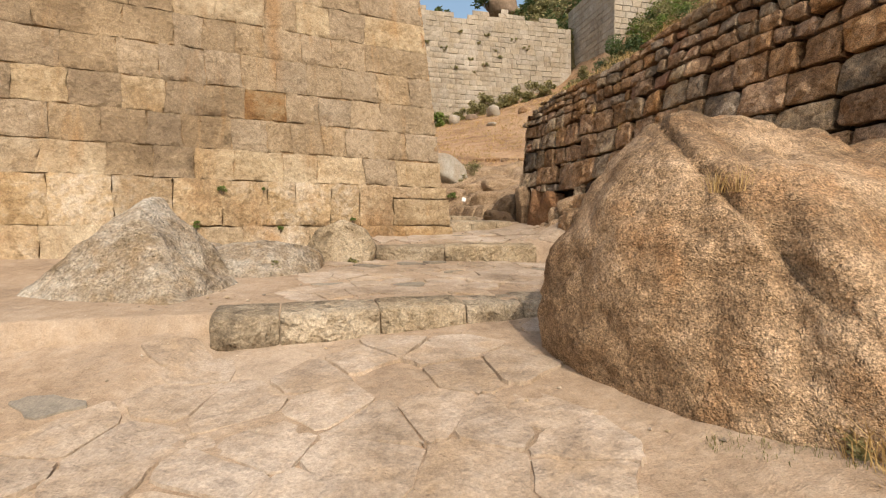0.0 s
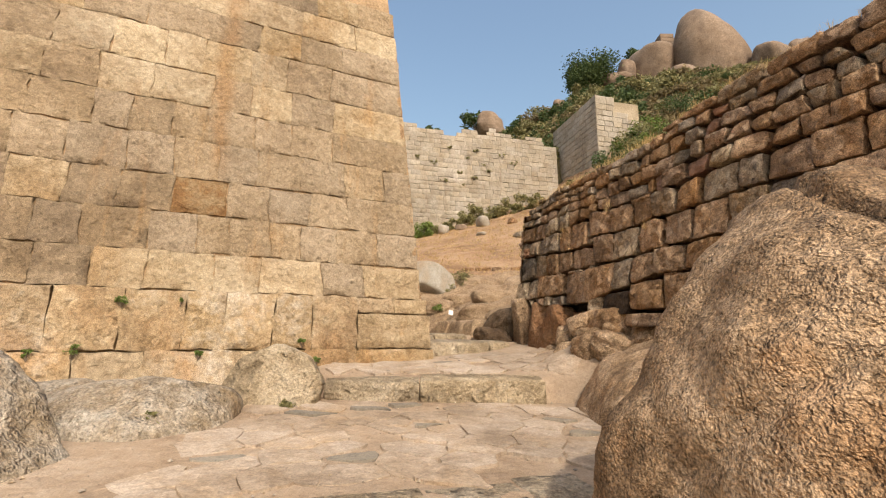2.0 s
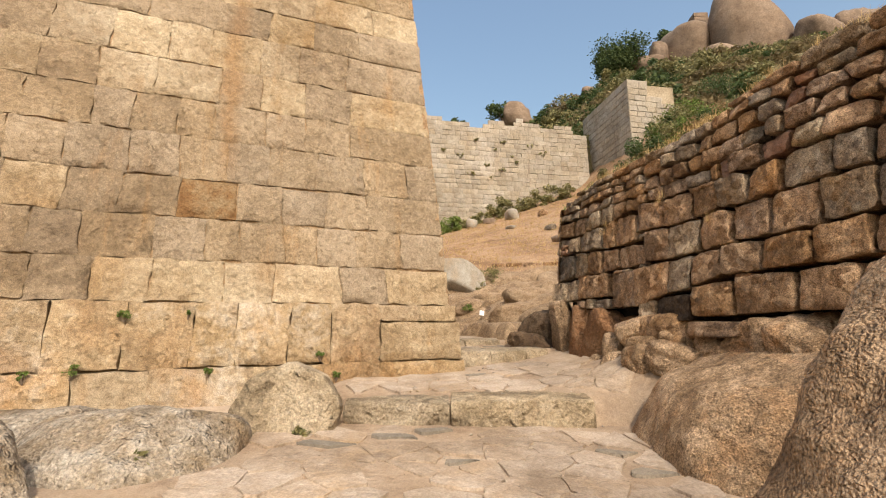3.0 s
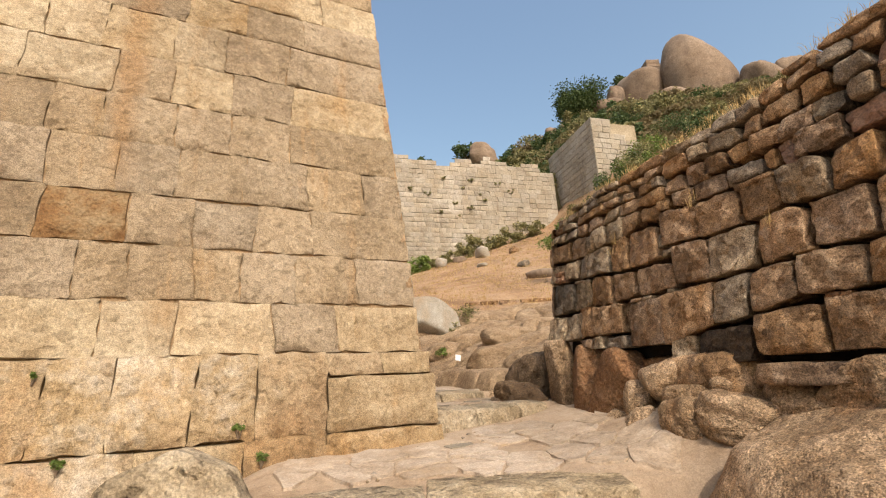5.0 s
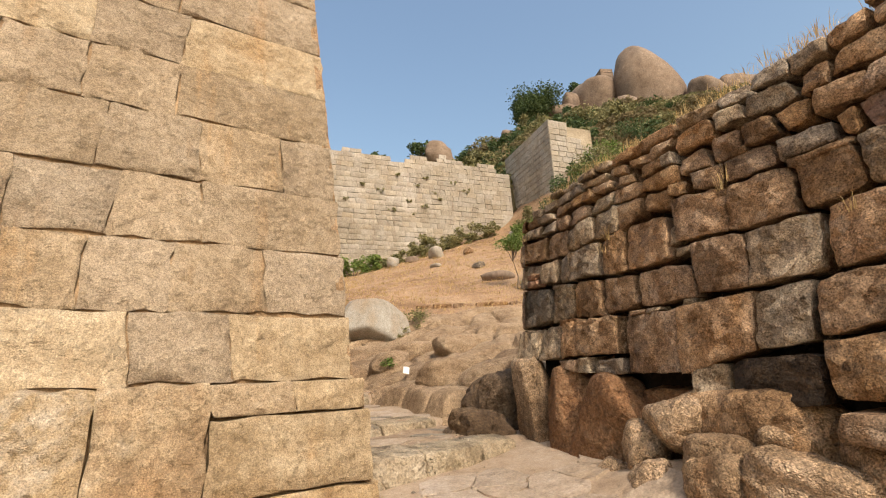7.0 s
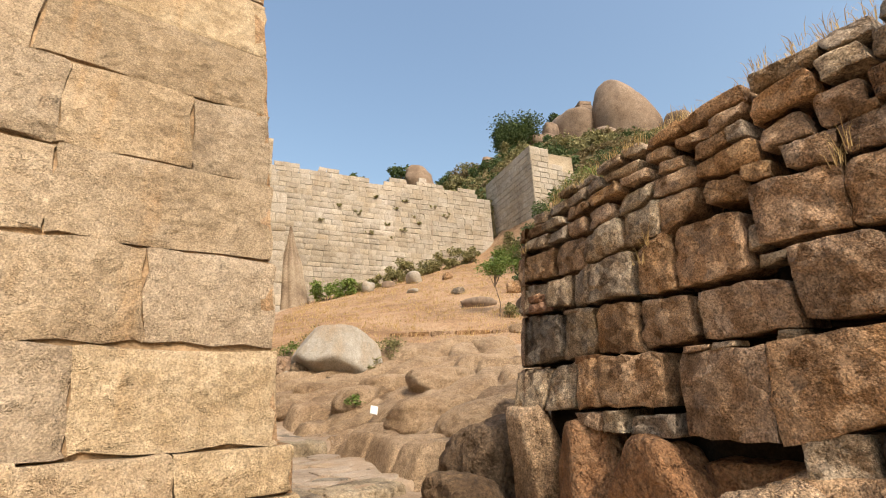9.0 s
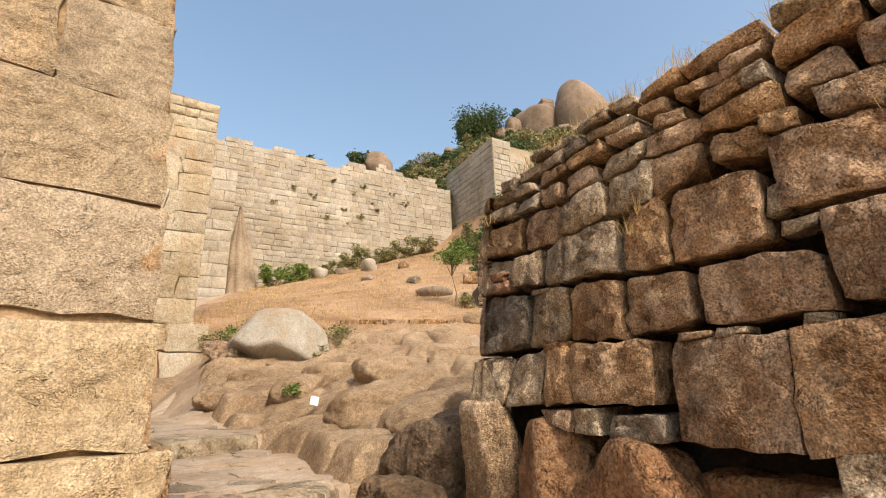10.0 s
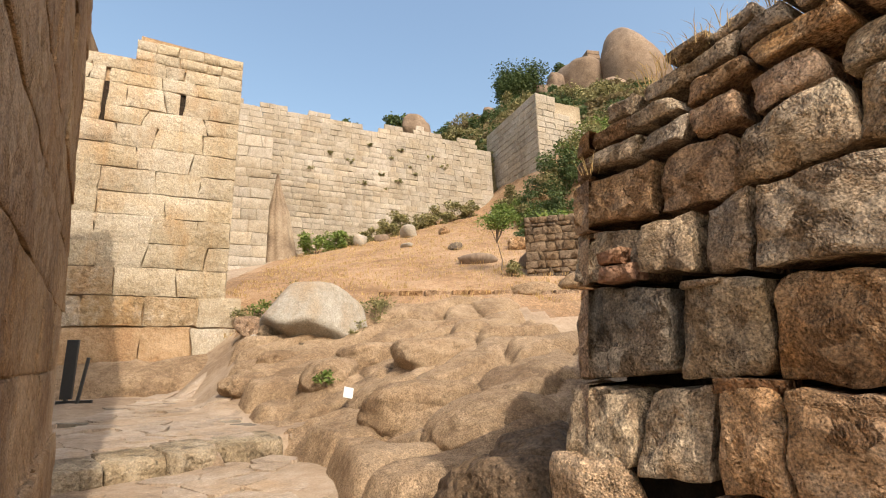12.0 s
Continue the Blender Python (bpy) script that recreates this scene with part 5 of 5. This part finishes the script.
def build_lookout():
    ob = tagged(new("lookout_ruin", None), "tiny square masonry ruin on the hilltop boulder", "ruin")
    ob.location = (36.4, 69.6, 45.6)
    for k in range(5):
        bm = bmesh.new()
        bmesh.ops.create_cube(bm, size=1)
        bmesh.ops.scale(bm, vec=(2.4 - 0.08 * k, 2.2 - 0.08 * k, 0.66), verts=bm.verts)
        bmesh.ops.translate(bm, vec=(0, 0, 0.3 + k * 0.7), verts=bm.verts)
        bmesh.ops.bevel(bm, geom=bm.edges[:], offset=0.05, segments=1, affect="EDGES")
        part("course", bm, M_HILLR, ob)


build_lookout()


# ---- plants ----
def leaf_cloud(clumps, leaf, count, rng, squash=0.8):
    verts, faces = [], []
    for (c, r) in clumps:
        for _ in range(count):
            d = Vector((rng.gauss(0, 1), rng.gauss(0, 1), rng.gauss(0, 1))).normalized() * (rng.random() ** 0.4) * r
            d.z *= squash
            if rng.random() < 0.12:
                d *= 1.35
            p = Vector(c) + d
            a = Vector((rng.gauss(0, 1), rng.gauss(0, 1), rng.gauss(0, 0.6))).normalized()
            b = a.cross(Vector((rng.gauss(0, 1), rng.gauss(0, 1), rng.gauss(0, 1)))).normalized()
            s = leaf * rng.uniform(0.6, 1.3)
            k = len(verts)
            verts += [p - a * s, p + b * s * 0.45, p + a * s, p - b * s * 0.45]
            faces.append((k, k + 1, k + 2, k + 3))
    return verts, faces


def stems(base, clumps, r0, rng):
    """Tapered stems from the base to each clump."""
    verts, faces = [], []
    for c, r in clumps:
        a, b = Vector(base), Vector(c)
        mid = (a + b) / 2 + Vector((rng.uniform(-1, 1), rng.uniform(-1, 1), 0)) * 0.12 * (b - a).length
        pts = [a, a.lerp(mid, 0.6), mid, mid.lerp(b, 0.6), b]
        k = len(verts)
        for n, p in enumerate(pts):
            rad = r0 * (1 - n * 0.2) + 0.003
            for m in range(5):
                t = m * math.tau / 5
                verts.append(p + Vector((math.cos(t) * rad, math.sin(t) * rad, 0)))
        for n in range(4):
            for m in range(5):
                faces.append((k + n * 5 + m, k + n * 5 + (m + 1) % 5, k + (n + 1) * 5 + (m + 1) % 5, k + (n + 1) * 5 + m))
    return verts, faces


def shrub(name, base, size, label, material, seed, clumps=9, leaf=0.1, count=90, trunk=0.03, lift=0.0, category="bush", group=""):
    rng = random.Random(seed)
    base = Vector(base)
    cl = []
    for _ in range(clumps):
        c = base + Vector((rng.uniform(-1, 1) * size[0] * 0.75, rng.uniform(-1, 1) * size[1] * 0.75, lift + rng.uniform(0.1 if not lift else 0.2, 0.9) * size[2]))
        cl.append((c, min(size) * rng.uniform(0.4, 0.68)))
    plant = tagged(new(name, None), label, category, group)
    plant.location = base
    inv = Matrix.Translation(-base)
    fork = base + Vector((rng.uniform(-0.06, 0.06) * lift, 0, lift * 0.75 - 0.05))
    v, f = stems(fork, cl, trunk if not lift else trunk * 0.6, rng)
    if lift:
        v2, f2 = stems(base - Vector((0, 0, 0.1)), [(fork + Vector((0, 0, 0.1)), 1)], trunk * 1.25, rng)
        f += [tuple(i + len(v) for i in t) for t in f2]
        v += v2
    put("trunk" if lift else "stem", mesh_of("stem", [inv @ p for p in v], f), M_BARK, plant)
    v, f = leaf_cloud(cl, leaf, count, rng)
    put("crown" if lift else "foliage", mesh_of("foliage", [inv @ p for p in v], f, False), material, plant)
    return plant


def on_land(x, y, dz=0.0):
    return (x, y, land1(x, y) + dz)


shrub("tree", on_land(23.6, 67.5, -0.5), (3.4, 3.0, 5.0), "round dark green tree on the ridge", M_LEAF, 101, 34, 0.2, 420, 0.16, 1.0, "tree")
shrub("tree", (5.3, 58.0, 26.5), (1.7, 1.5, 2.6), "small dark green tree on the skyline", M_LEAF, 102, 9, 0.22, 90, 0.1, 1.2, "tree")
shrub("tree", (33.2, 72.5, 42.5), (2.2, 2.0, 4.0), "dark green tree between the hilltop boulders", M_LEAF, 103, 9, 0.3, 100, 0.12, 2.0, "tree")
shrub("bush", (-0.2, 41.0, 18.9), (0.8, 0.6, 1.4), "small bush rooted on top of the far wall", M_LEAF, 104, 6, 0.14, 70, 0.04, 0.0, "bush")
rngp = random.Random(5)
for n in range(110):
    k = rngp.random()
    x = 8 + 34 * k
    y = 63 - 17 * rngp.random() * min(1, k * 2 + 0.2) if k > 0.12 else 58
    shrub("bush", on_land(x, y, -0.4), (rngp.uniform(0.9, 2.8), 1.4, rngp.uniform(0.8, 2.6)), "dense scrub bush on the boulder hill", rngp.choice([M_LEAF, M_LEAF, M_LEAFO, M_LEAFO, M_LEAFD]), 200 + n, 9, 0.2, 130, 0.04, group="hillside scrub")
thicket = {0: [], 1: [], 2: []}
for n in range(260):
    x, y = rngp.uniform(13, 40), rngp.uniform(44, 58)
    if n >= 120:
        x, y = rngp.uniform(8.5, 17), rngp.uniform(43.6, 57)
    elif n >= 60:
        x, y = rngp.uniform(12.5, 36), rngp.uniform(37, 48)
    w, h = rngp.uniform(0.9, 2.0), rngp.uniform(0.6, 1.6)
    tone = rngp.choice((0, 1, 1, 2, 2))
    for _ in range(8):
        px, py = x + rngp.uniform(-0.75, 0.75) * w, y + rngp.uniform(-0.9, 0.9)
        thicket[tone].append((Vector((px, py, land1(px, py) - 0.2 + rngp.uniform(0.1, 0.9) * h)), min(w, h, 1.2) * rngp.uniform(0.4, 0.68)))
for tone, m in enumerate((M_LEAF, M_LEAFO, M_LEAFD)):
    v, f = leaf_cloud(thicket[tone], 0.2, 90, random.Random(500 + tone))
    tagged(put("hillside_thicket", mesh_of("hillside_thicket", v, f, False), m), "thick low scrub covering the boulder hill", "scrub", kind="stuff")
for n, (x, y, sx, sz, m) in enumerate([(12.4, 32.0, 1.4, 1.9, M_LEAF), (11.6, 30.5, 1.6, 2.8, M_LEAFO), (13.5, 32.5, 1.8, 2.6, M_LEAFO), (15.5, 33.5, 1.6, 2.4, M_LEAFG), (9.2, 33.8, 0.9, 1.2, M_LEAFG),
                                       (-1.7, 34.9, 1.1, 1.4, M_LEAFG), (-0.7, 35.5, 0.8, 1.2, M_LEAFG), (0.1, 36.2, 0.6, 0.8, M_LEAFO), (2.5, 36.8, 0.8, 1.3, M_LEAFO), (3.6, 37.4, 0.9, 1.4, M_LEAFO),
                                       (4.8, 37.8, 0.9, 1.2, M_LEAFO), (6.0, 38.2, 0.8, 1.3, M_LEAFO), (7.1, 38.4, 0.9, 1.5, M_LEAFO), (8.2, 38.2, 0.8, 1.2, M_LEAFO), (1.4, 36.8, 0.6, 1.0, M_LEAFO),
                                       (18, 35.5, 1.8, 2.2, M_LEAFO), (20.5, 38.0, 2.0, 2.6, M_LEAF)]):
    shrub("bush", on_land(x, y, -0.15), (sx, sx * 0.7, sz), "leafy scrub below the fortress wall", m, 300 + n, 10, 0.09, 150, 0.02, group="scrub below the wall")
shrub("bush", on_land(11.2, 31.6, -0.3), (1.4, 1.2, 3.2), "big dense dark green bush on the slope", M_LEAF, 299, 20, 0.1, 260, 0.04)
for n in range(40):
    x = 9.0 + 0.4 * n + rngp.uniform(-0.4, 0.4)
    y = 27.5 + 0.42 * n + rngp.uniform(-2.0, 2.5)
    if x > 10.3:
        y = 28.5 + 0.3 * (x - 10.3) + rngp.uniform(0, 4.0)
    shrub("bush", on_land(x, y, -0.2), (rngp.uniform(0.8, 1.5), 0.9, rngp.uniform(0.9, 1.8)), "dry scrub bush on the slope behind the wall", rngp.choice([M_LEAF, M_LEAFO, M_LEAFO, M_LEAFG, M_TWIG]), 420 + n, 9, 0.09, 150, 0.02, group="scrub behind the wall")
shrub("sapling", on_land(5.0, 21.6, -0.1), (0.55, 0.5, 0.6), "slender sapling with a bright green crown", M_LEAFG, 330, 14, 0.05, 150, 0.022, 1.55, "tree")
for n, (x, y, sx, sz, m) in enumerate([(10.0, 31.0, 0.8, 1.3, M_LEAFO), (10.3, 33.0, 0.9, 1.4, M_LEAFG), (9.6, 35.0, 0.8, 1.3, M_LEAFO), (10.8, 29.6, 0.9, 1.5, M_LEAF), (10.6, 35.4, 0.9, 1.5, M_LEAFO)]):
    shrub("bush", on_land(x, y, -0.2), (sx, sx * 0.8, sz), "leafy scrub on the bank below the far bastion", m, 470 + n, 10, 0.09, 150, 0.02, group="scrub on the bank")
shrub("bush", on_land(5.2, 21.3, -0.1), (0.4, 0.3, 0.6), "low green shrub below the sapling", M_LEAFO, 331, 6, 0.06, 60, 0.015)
for n, (x, y, sx, sz, m) in enumerate([(0.95, 17.6, 0.35, 0.6, M_LEAFO), (1.3, 17.9, 0.3, 0.5, M_LEAFO), (-1.35, 17.9, 0.25, 0.6, M_LEAFG), (-1.6, 18.4, 0.3, 0.5, M_LEAFO), (0.6, 16.9, 0.2, 0.4, M_LEAFO), (-0.9, 18.8, 0.4, 0.5, M_LEAFO)]):
    shrub("bush", on_land(x, y, -0.05), (sx, sx, sz), "thin dry shrub beside the pale boulder", m, 450 + n, 7, 0.035, 60, 0.008, group="shrubs by the pale boulder")
shrub("bush", (3.2, 14.6, 2.55), (0.3, 0.25, 0.28), "dry tuft of shrub on the outcrop", M_LEAFO, 332, 7, 0.04, 60, 0.01)
shrub("plant", (0.3, 14.15, 2.42), (0.16, 0.12, 0.14), "small green plant in a hollow of the outcrop", M_LEAFG, 333, 5, 0.035, 40, 0.006, category="plant")
for n, (u, z, s) in enumerate([(-3.5, 2.05, 0.12), (-3.86, 1.52, 0.14), (-2.72, 1.5, 0.07), (-1.62, 1.62, 0.08), (-1.45, 1.4, 0.09), (-2.95, 2.08, 0.05), (-4.2, 1.5, 0.08)]):
    shrub("plant", tower_at(u, z, 0.03), (s * 0.6, s * 0.4, s * 0.8), "small green weed rooted in the tower joints", M_LEAFG, 340 + n, 6, 0.014, 40, 0.002, category="plant", group="weeds on the tower")
for n, (x, y, s) in enumerate([(-1.95, 5.45, 0.11), (-2.5, 6.35, 0.1), (-1.2, 6.45, 0.06)]):
    shrub("plant", on_land(x, y), (s, s, s * 1.4), "dusty green weed among the slabs", M_LEAFO, 350 + n, 5, 0.025, 45, 0.004, category="plant", group="weeds among slabs")
for n, (u, z) in enumerate([(13.2, 16.2), (14.6, 15.8), (16.8, 15.2), (17.5, 16.5), (18.0, 14.8), (18.3, 17.2), (19.4, 15.6), (20.6, 17.0), (15.4, 14.4), (12.0, 14.9), (18.9, 16.1), (21.6, 16.4), (16.0, 17.3), (17.2, 14.2)]):
    shrub("bush", FAR_AT(u, z, 0.05), (0.2 + 0.1 * (n % 3), 0.2, 0.2 + 0.12 * (n % 2)), "dry bush rooted in the far wall", M_LEAFO, 360 + n, 5, 0.07, 26, 0.012, group="bushes in the far wall")


def grass(name, spots, height, label, seed, material=None, blades=26, radius=0.08, width=0.0016):
    """Dry grass: bent, pointed blades in tufts."""
    rng = random.Random(seed)
    verts, faces = [], []
    for (x, y, z) in spots:
        for _ in range(blades):
            a = rng.uniform(0, math.tau)
            r = radius * rng.random()
            p = Vector((x + math.cos(a) * r, y + math.sin(a) * r, z - 0.02))
            h = height * rng.uniform(0.5, 1.2)
            lean = Vector((math.cos(a), math.sin(a), 0)) * h * rng.uniform(0.2, 0.9)
            side = Vector((-math.sin(a), math.cos(a), 0)) * max(width, height * 0.009)
            k = len(verts)
            m = p + lean * 0.35 + Vector((0, 0, h * 0.65))
            e = p + lean + Vector((0, 0, h * 0.9))
            verts += [p - side, p + side, m + side * 0.8, m - side * 0.8, e]
            faces += [(k, k + 1, k + 2, k + 3), (k + 3, k + 2, k + 4)]
    ob = put(name, mesh_of(name, verts, faces, False), material or M_DRY)
    return tagged(ob, label, "grass", kind="stuff")


rg = random.Random(9)
spots = []
while len(spots) < 1700:
    x, y = rg.uniform(-3.0, 11.0), 18.3 + 19.5 * rg.random()
    spots.append((x, y, land1(x, y)))
grass("dry_grass", spots, 0.12, "straw-coloured dry grass matting the slope", 71, blades=12, radius=0.3, width=0.008)
tops = []
for k in range(330):
    u = rg.uniform(0.4, 7.5)
    x, y, z = rubble_at(u, np.interp(u, (0.4, 0.9, 2.8, 4.0), (3.79, 3.87, 3.93, 4.06)), -rg.uniform(-0.03, 0.35))
    tops.append((x, y, z))
twigs = [rubble_at(u, 3.88, -rg.uniform(0.05, 0.35)) for u in (1.1, 1.2, 1.9, 2.05, 2.6, 2.7, 2.75, 3.3, 3.9, 4.4, 5.0)]
grass("dry_twigs", twigs, 0.13, "bare dry twigs standing on the rubble wall", 75, M_TWIG, 7, 0.05)
face_tufts = [rubble_at(u, z, 0.04) for u, z in ((1.25, 3.1), (1.3, 3.2), (2.25, 3.25), (2.3, 3.3), (0.15, 3.5), (2.9, 2.9))]
grass("grass_on_face", face_tufts, 0.11, "wisps of dry grass in the wall's joints", 76, None, 16, 0.05)
grass("wall_grass", tops, 0.075, "dry grass growing along the top of the rubble wall", 72, blades=16, radius=0.07)
tuft = [(1.98 + rg.uniform(-0.16, 0.4), 2.05 + rg.uniform(-0.2, 0.1), 0.36) for _ in range(46)]
grass("grass_tuft", tuft, 0.34, "dry yellow grass tuft at the foot of the boulder", 73, blades=26, radius=0.06)
foot = [(x, y, land1(x, y)) for x, y in ((1.25 + 0.9 * k / 40 + rg.uniform(0, 0.12), 2.42 - 0.42 * k / 40 - rg.uniform(0.05, 0.2)) for k in range(40))]
grass("grass_fringe", foot, 0.05, "short yellow-green grass along the boulder's foot", 74, M_LEAFO, 14, 0.05)
crack_tufts = [(1.5 + 0.03 * k, 2.68 - 0.02 * k + 0.03 * (k % 3), 1.7) for k in range(6)]
grass("boulder_grass", crack_tufts, 0.15, "pale dry grass tuft rooted in a boulder's crack", 77, None, 18, 0.05)
shrub("bush", (1.9, 2.12, 0.36), (0.16, 0.12, 0.26), "dark wiry shrub at the foot of the boulder", M_LEAFO, 380, 8, 0.028, 90, 0.006)

# ---- small things ----
def build_marker():
    bm = bmesh.new()
    bmesh.ops.create_cube(bm, size=1)
    bmesh.ops.scale(bm, vec=(0.11, 0.02, 0.13), verts=bm.verts)
    bmesh.ops.bevel(bm, geom=bm.edges[:], offset=0.004, segments=1, affect="EDGES")
    me = bpy.data.meshes.new("marker_plate")
    bm.to_mesh(me)
    bm.free()
    ob = put("marker_plate", me, M_WHITE)
    ob.matrix_world = pose(0.58, 13.5, 2.33, -28, 14, 12)
    tagged(ob, "small white plate leaning against the outcrop", "plate")


build_marker()


def build_stand():
    ob = tagged(new("metal_stand", None), "black metal stand with a leaning post beside the tower", "stand")
    z = land1(-3.45, 15.9)
    ob.location = (-3.45, 15.9, z)
    def bar(name, a, b, w):
        bm = bmesh.new()
        bmesh.ops.create_cube(bm, size=1)
        a, b = Vector(a), Vector(b)
        bmesh.ops.scale(bm, vec=(w[0], w[1], (b - a).length), verts=bm.verts)
        bmesh.ops.rotate(bm, matrix=(b - a).to_track_quat("Z", "Y").to_matrix(), verts=bm.verts)
        bmesh.ops.translate(bm, vec=(a + b) / 2, verts=bm.verts)
        bmesh.ops.bevel(bm, geom=bm.edges[:], offset=0.006, segments=1, affect="EDGES")
        part(name, bm, M_METAL, ob)
    bar("panel", (-0.12, 0, 0.08), (-0.12, 0, 0.95), (0.16, 0.05))
    bar("foot", (-0.24, 0, 0.02), (0.24, 0, 0.02), (0.05, 0.08))
    bar("post", (0.06, -0.05, 0.0), (0.14, -0.05, 0.68), (0.04, 0.04))
    bar("leg", (-0.12, 0, 0.0), (-0.12, 0, 0.1), (0.05, 0.05))


build_stand()


def build_stake():
    bm = bmesh.new()
    bmesh.ops.create_cone(bm, cap_ends=True, segments=8, radius1=0.05, radius2=0.04, depth=0.3)
    for v in bm.verts:
        v.co += Vector((noise.noise(v.co * 9) * 0.012, 0, 0))
    me = bpy.data.meshes.new("wooden_stake")
    bm.to_mesh(me)
    bm.free()
    ob = put("wooden_stake", me, M_BARK)
    ob.location = (-0.28, 16.42, 2.86)
    tagged(ob, "short weathered wooden stake before the pale boulder", "stake")


build_stake()


# ---- paving ----
def voronoi(cx, cy, others):
    poly = [(cx - 1, cy - 1), (cx + 1, cy - 1), (cx + 1, cy + 1), (cx - 1, cy + 1)]
    for ox, oy in others:
        mx, my, dx, dy = (cx + ox) / 2, (cy + oy) / 2, ox - cx, oy - cy
        out = []
        for (ax, ay), (bx, by) in zip(poly, poly[1:] + poly[:1]):
            da, db = (ax - mx) * dx + (ay - my) * dy, (bx - mx) * dx + (by - my) * dy
            if da <= 0:
                out.append((ax, ay))
            if da * db < 0:
                t = da / (da - db)
                out.append((ax + (bx - ax) * t, ay + (by - ay) * t))
        poly = out
        if len(poly) < 3:
            return []
    return poly


def build_paving():
    rng = random.Random(19)
    paving = tagged(new("paving", None), "worn irregular granite paving set in trodden earth", "paving", kind="structure")
    seeds = []
    y = 0.6
    while y < 16.5:
        step = 0.44 if y < 4 else 0.33
        for i in range(-9, 8):
            seeds.append((i * step * 1.3 + rng.uniform(-0.14, 0.14) + 0.2 * (int(y * 10) % 2), y + rng.uniform(-0.11, 0.11)))
        y += step * 0.72
    count, rest_v, rest_f = 0, [], []
    for cx, cy in sorted(seeds, key=lambda q: abs(q[1] - 5.5)):
        tower = 0.427 * (cx + 0.054) - 0.904 * (cy - 8.55)
        if cy < 8.6:
            right = (1.85 if cy > 7.2 else 1.65 if cy > 5 else 1.2) if cy > 4 else (1.9 if cy < 1.6 else 0.75)
            left = -2.6 if cy < 3.6 else (-1.5 + 0.5 * (cy > 6.6))
            if not left < cx < right or (tower < 0.35 and cx < 0.2):
                continue
        elif not (-0.2 - 0.45 * (cy - 8.6) < cx < outcrop_edge(max(cy, 9.9)) - 0.1) or cx < -2.6:
            continue
        if min(abs(cy - step_y(k, cx) - 0.15) for k in range(5)) < 0.3 or rng.random() < 0.08:
            continue
        poly = voronoi(cx, cy, [s for s in seeds if s != (cx, cy) and abs(s[0] - cx) < 1.1 and abs(s[1] - cy) < 1.1])
        if len(poly) < 3:
            continue
        dark = rng.random() < (0.16 if cy < 4 else 0.08)
        shrink = rng.uniform(0.5, 0.75) if dark else rng.uniform(0.93, 0.985)
        rise = rng.uniform(0.008, 0.024)
        ring = []
        for (ax, ay), (bx, by) in zip(poly, poly[1:] + poly[:1]):
            for t in (0.12, 0.5, 0.88):
                ring.append((cx + (ax + (bx - ax) * t - cx) * shrink * (1.3 if dark else 1) + rng.uniform(-0.014, 0.014), cy + (ay + (by - ay) * t - cy) * shrink * (0.6 if dark else 1) + rng.uniform(-0.014, 0.014)))
        n = len(ring)
        lean = (rng.uniform(-0.03, 0.03), rng.uniform(-0.03, 0.03))
        top = lambda px, py: land1(px, py) + rise + lean[0] * (px - cx) + lean[1] * (py - cy)
        verts = [(px, py, top(px, py)) for px, py in ring] + [(px + (px - cx) * 0.03, py + (py - cy) * 0.03, land1(px, py) - 0.03) for px, py in ring]
        verts.append((cx, cy, top(cx, cy) + 0.004))
        faces = [(i, (i + 1) % n, 2 * n) for i in range(n)] + [(i, n + i, n + (i + 1) % n, (i + 1) % n) for i in range(n)]
        if count < 260 or dark:
            put("paving_stone", mesh_of("paving_stone", verts, faces, False), M_PAVED if dark else M_PAVE, paving)
            count += 1
        else:
            rest_f += [tuple(q + len(rest_v) for q in t) for t in faces]
            rest_v += verts
    put("paving_stones", mesh_of("paving_stones", rest_v, rest_f, False), M_PAVE, paving)["kind"] = "stuff"


build_paving()


def build_gravel():
    """Chips and pebbles lying along the path and under the walls."""
    rng = random.Random(61)
    verts, faces = [], []
    for _ in range(1500):
        y = rng.uniform(1.2, 13.5)
        x = rng.uniform(-2.8, 1.5) if y < 8.3 else rng.uniform(-0.2 - 0.4 * (y - 8.5), 1.0)
        if 0.427 * (x + 0.054) - 0.904 * (y - 8.55) < 0.12 and x < 0.2 and y < 8.6:
            continue
        r = 0.006 + 0.02 * rng.random() ** 4
        z = land1(x, y)
        k = len(verts)
        for c in ((1, 0, 0), (0, 1, 0), (-1, 0, 0), (0, -1, 0), (0, 0, 0.7), (0, 0, -0.6)):
            verts.append((x + c[0] * r * rng.uniform(0.6, 1.4), y + c[1] * r * rng.uniform(0.6, 1.4), z + 0.004 + c[2] * r * rng.uniform(0.6, 1.2)))
        for a in range(4):
            faces += [(k + a, k + (a + 1) % 4, k + 4), (k + (a + 1) % 4, k + a, k + 5)]
    ob = put("gravel", mesh_of("gravel", verts, faces, False), M_CHIPS)
    tagged(ob, "loose granite chips scattered on the path", "gravel", kind="stuff")


M_CHIPS = stone("granite_chips", (0.24, 0.18, 0.12), (0.36, 0.28, 0.2), (0.5, 0.42, 0.32), vary=0.35, island=True)
build_gravel()
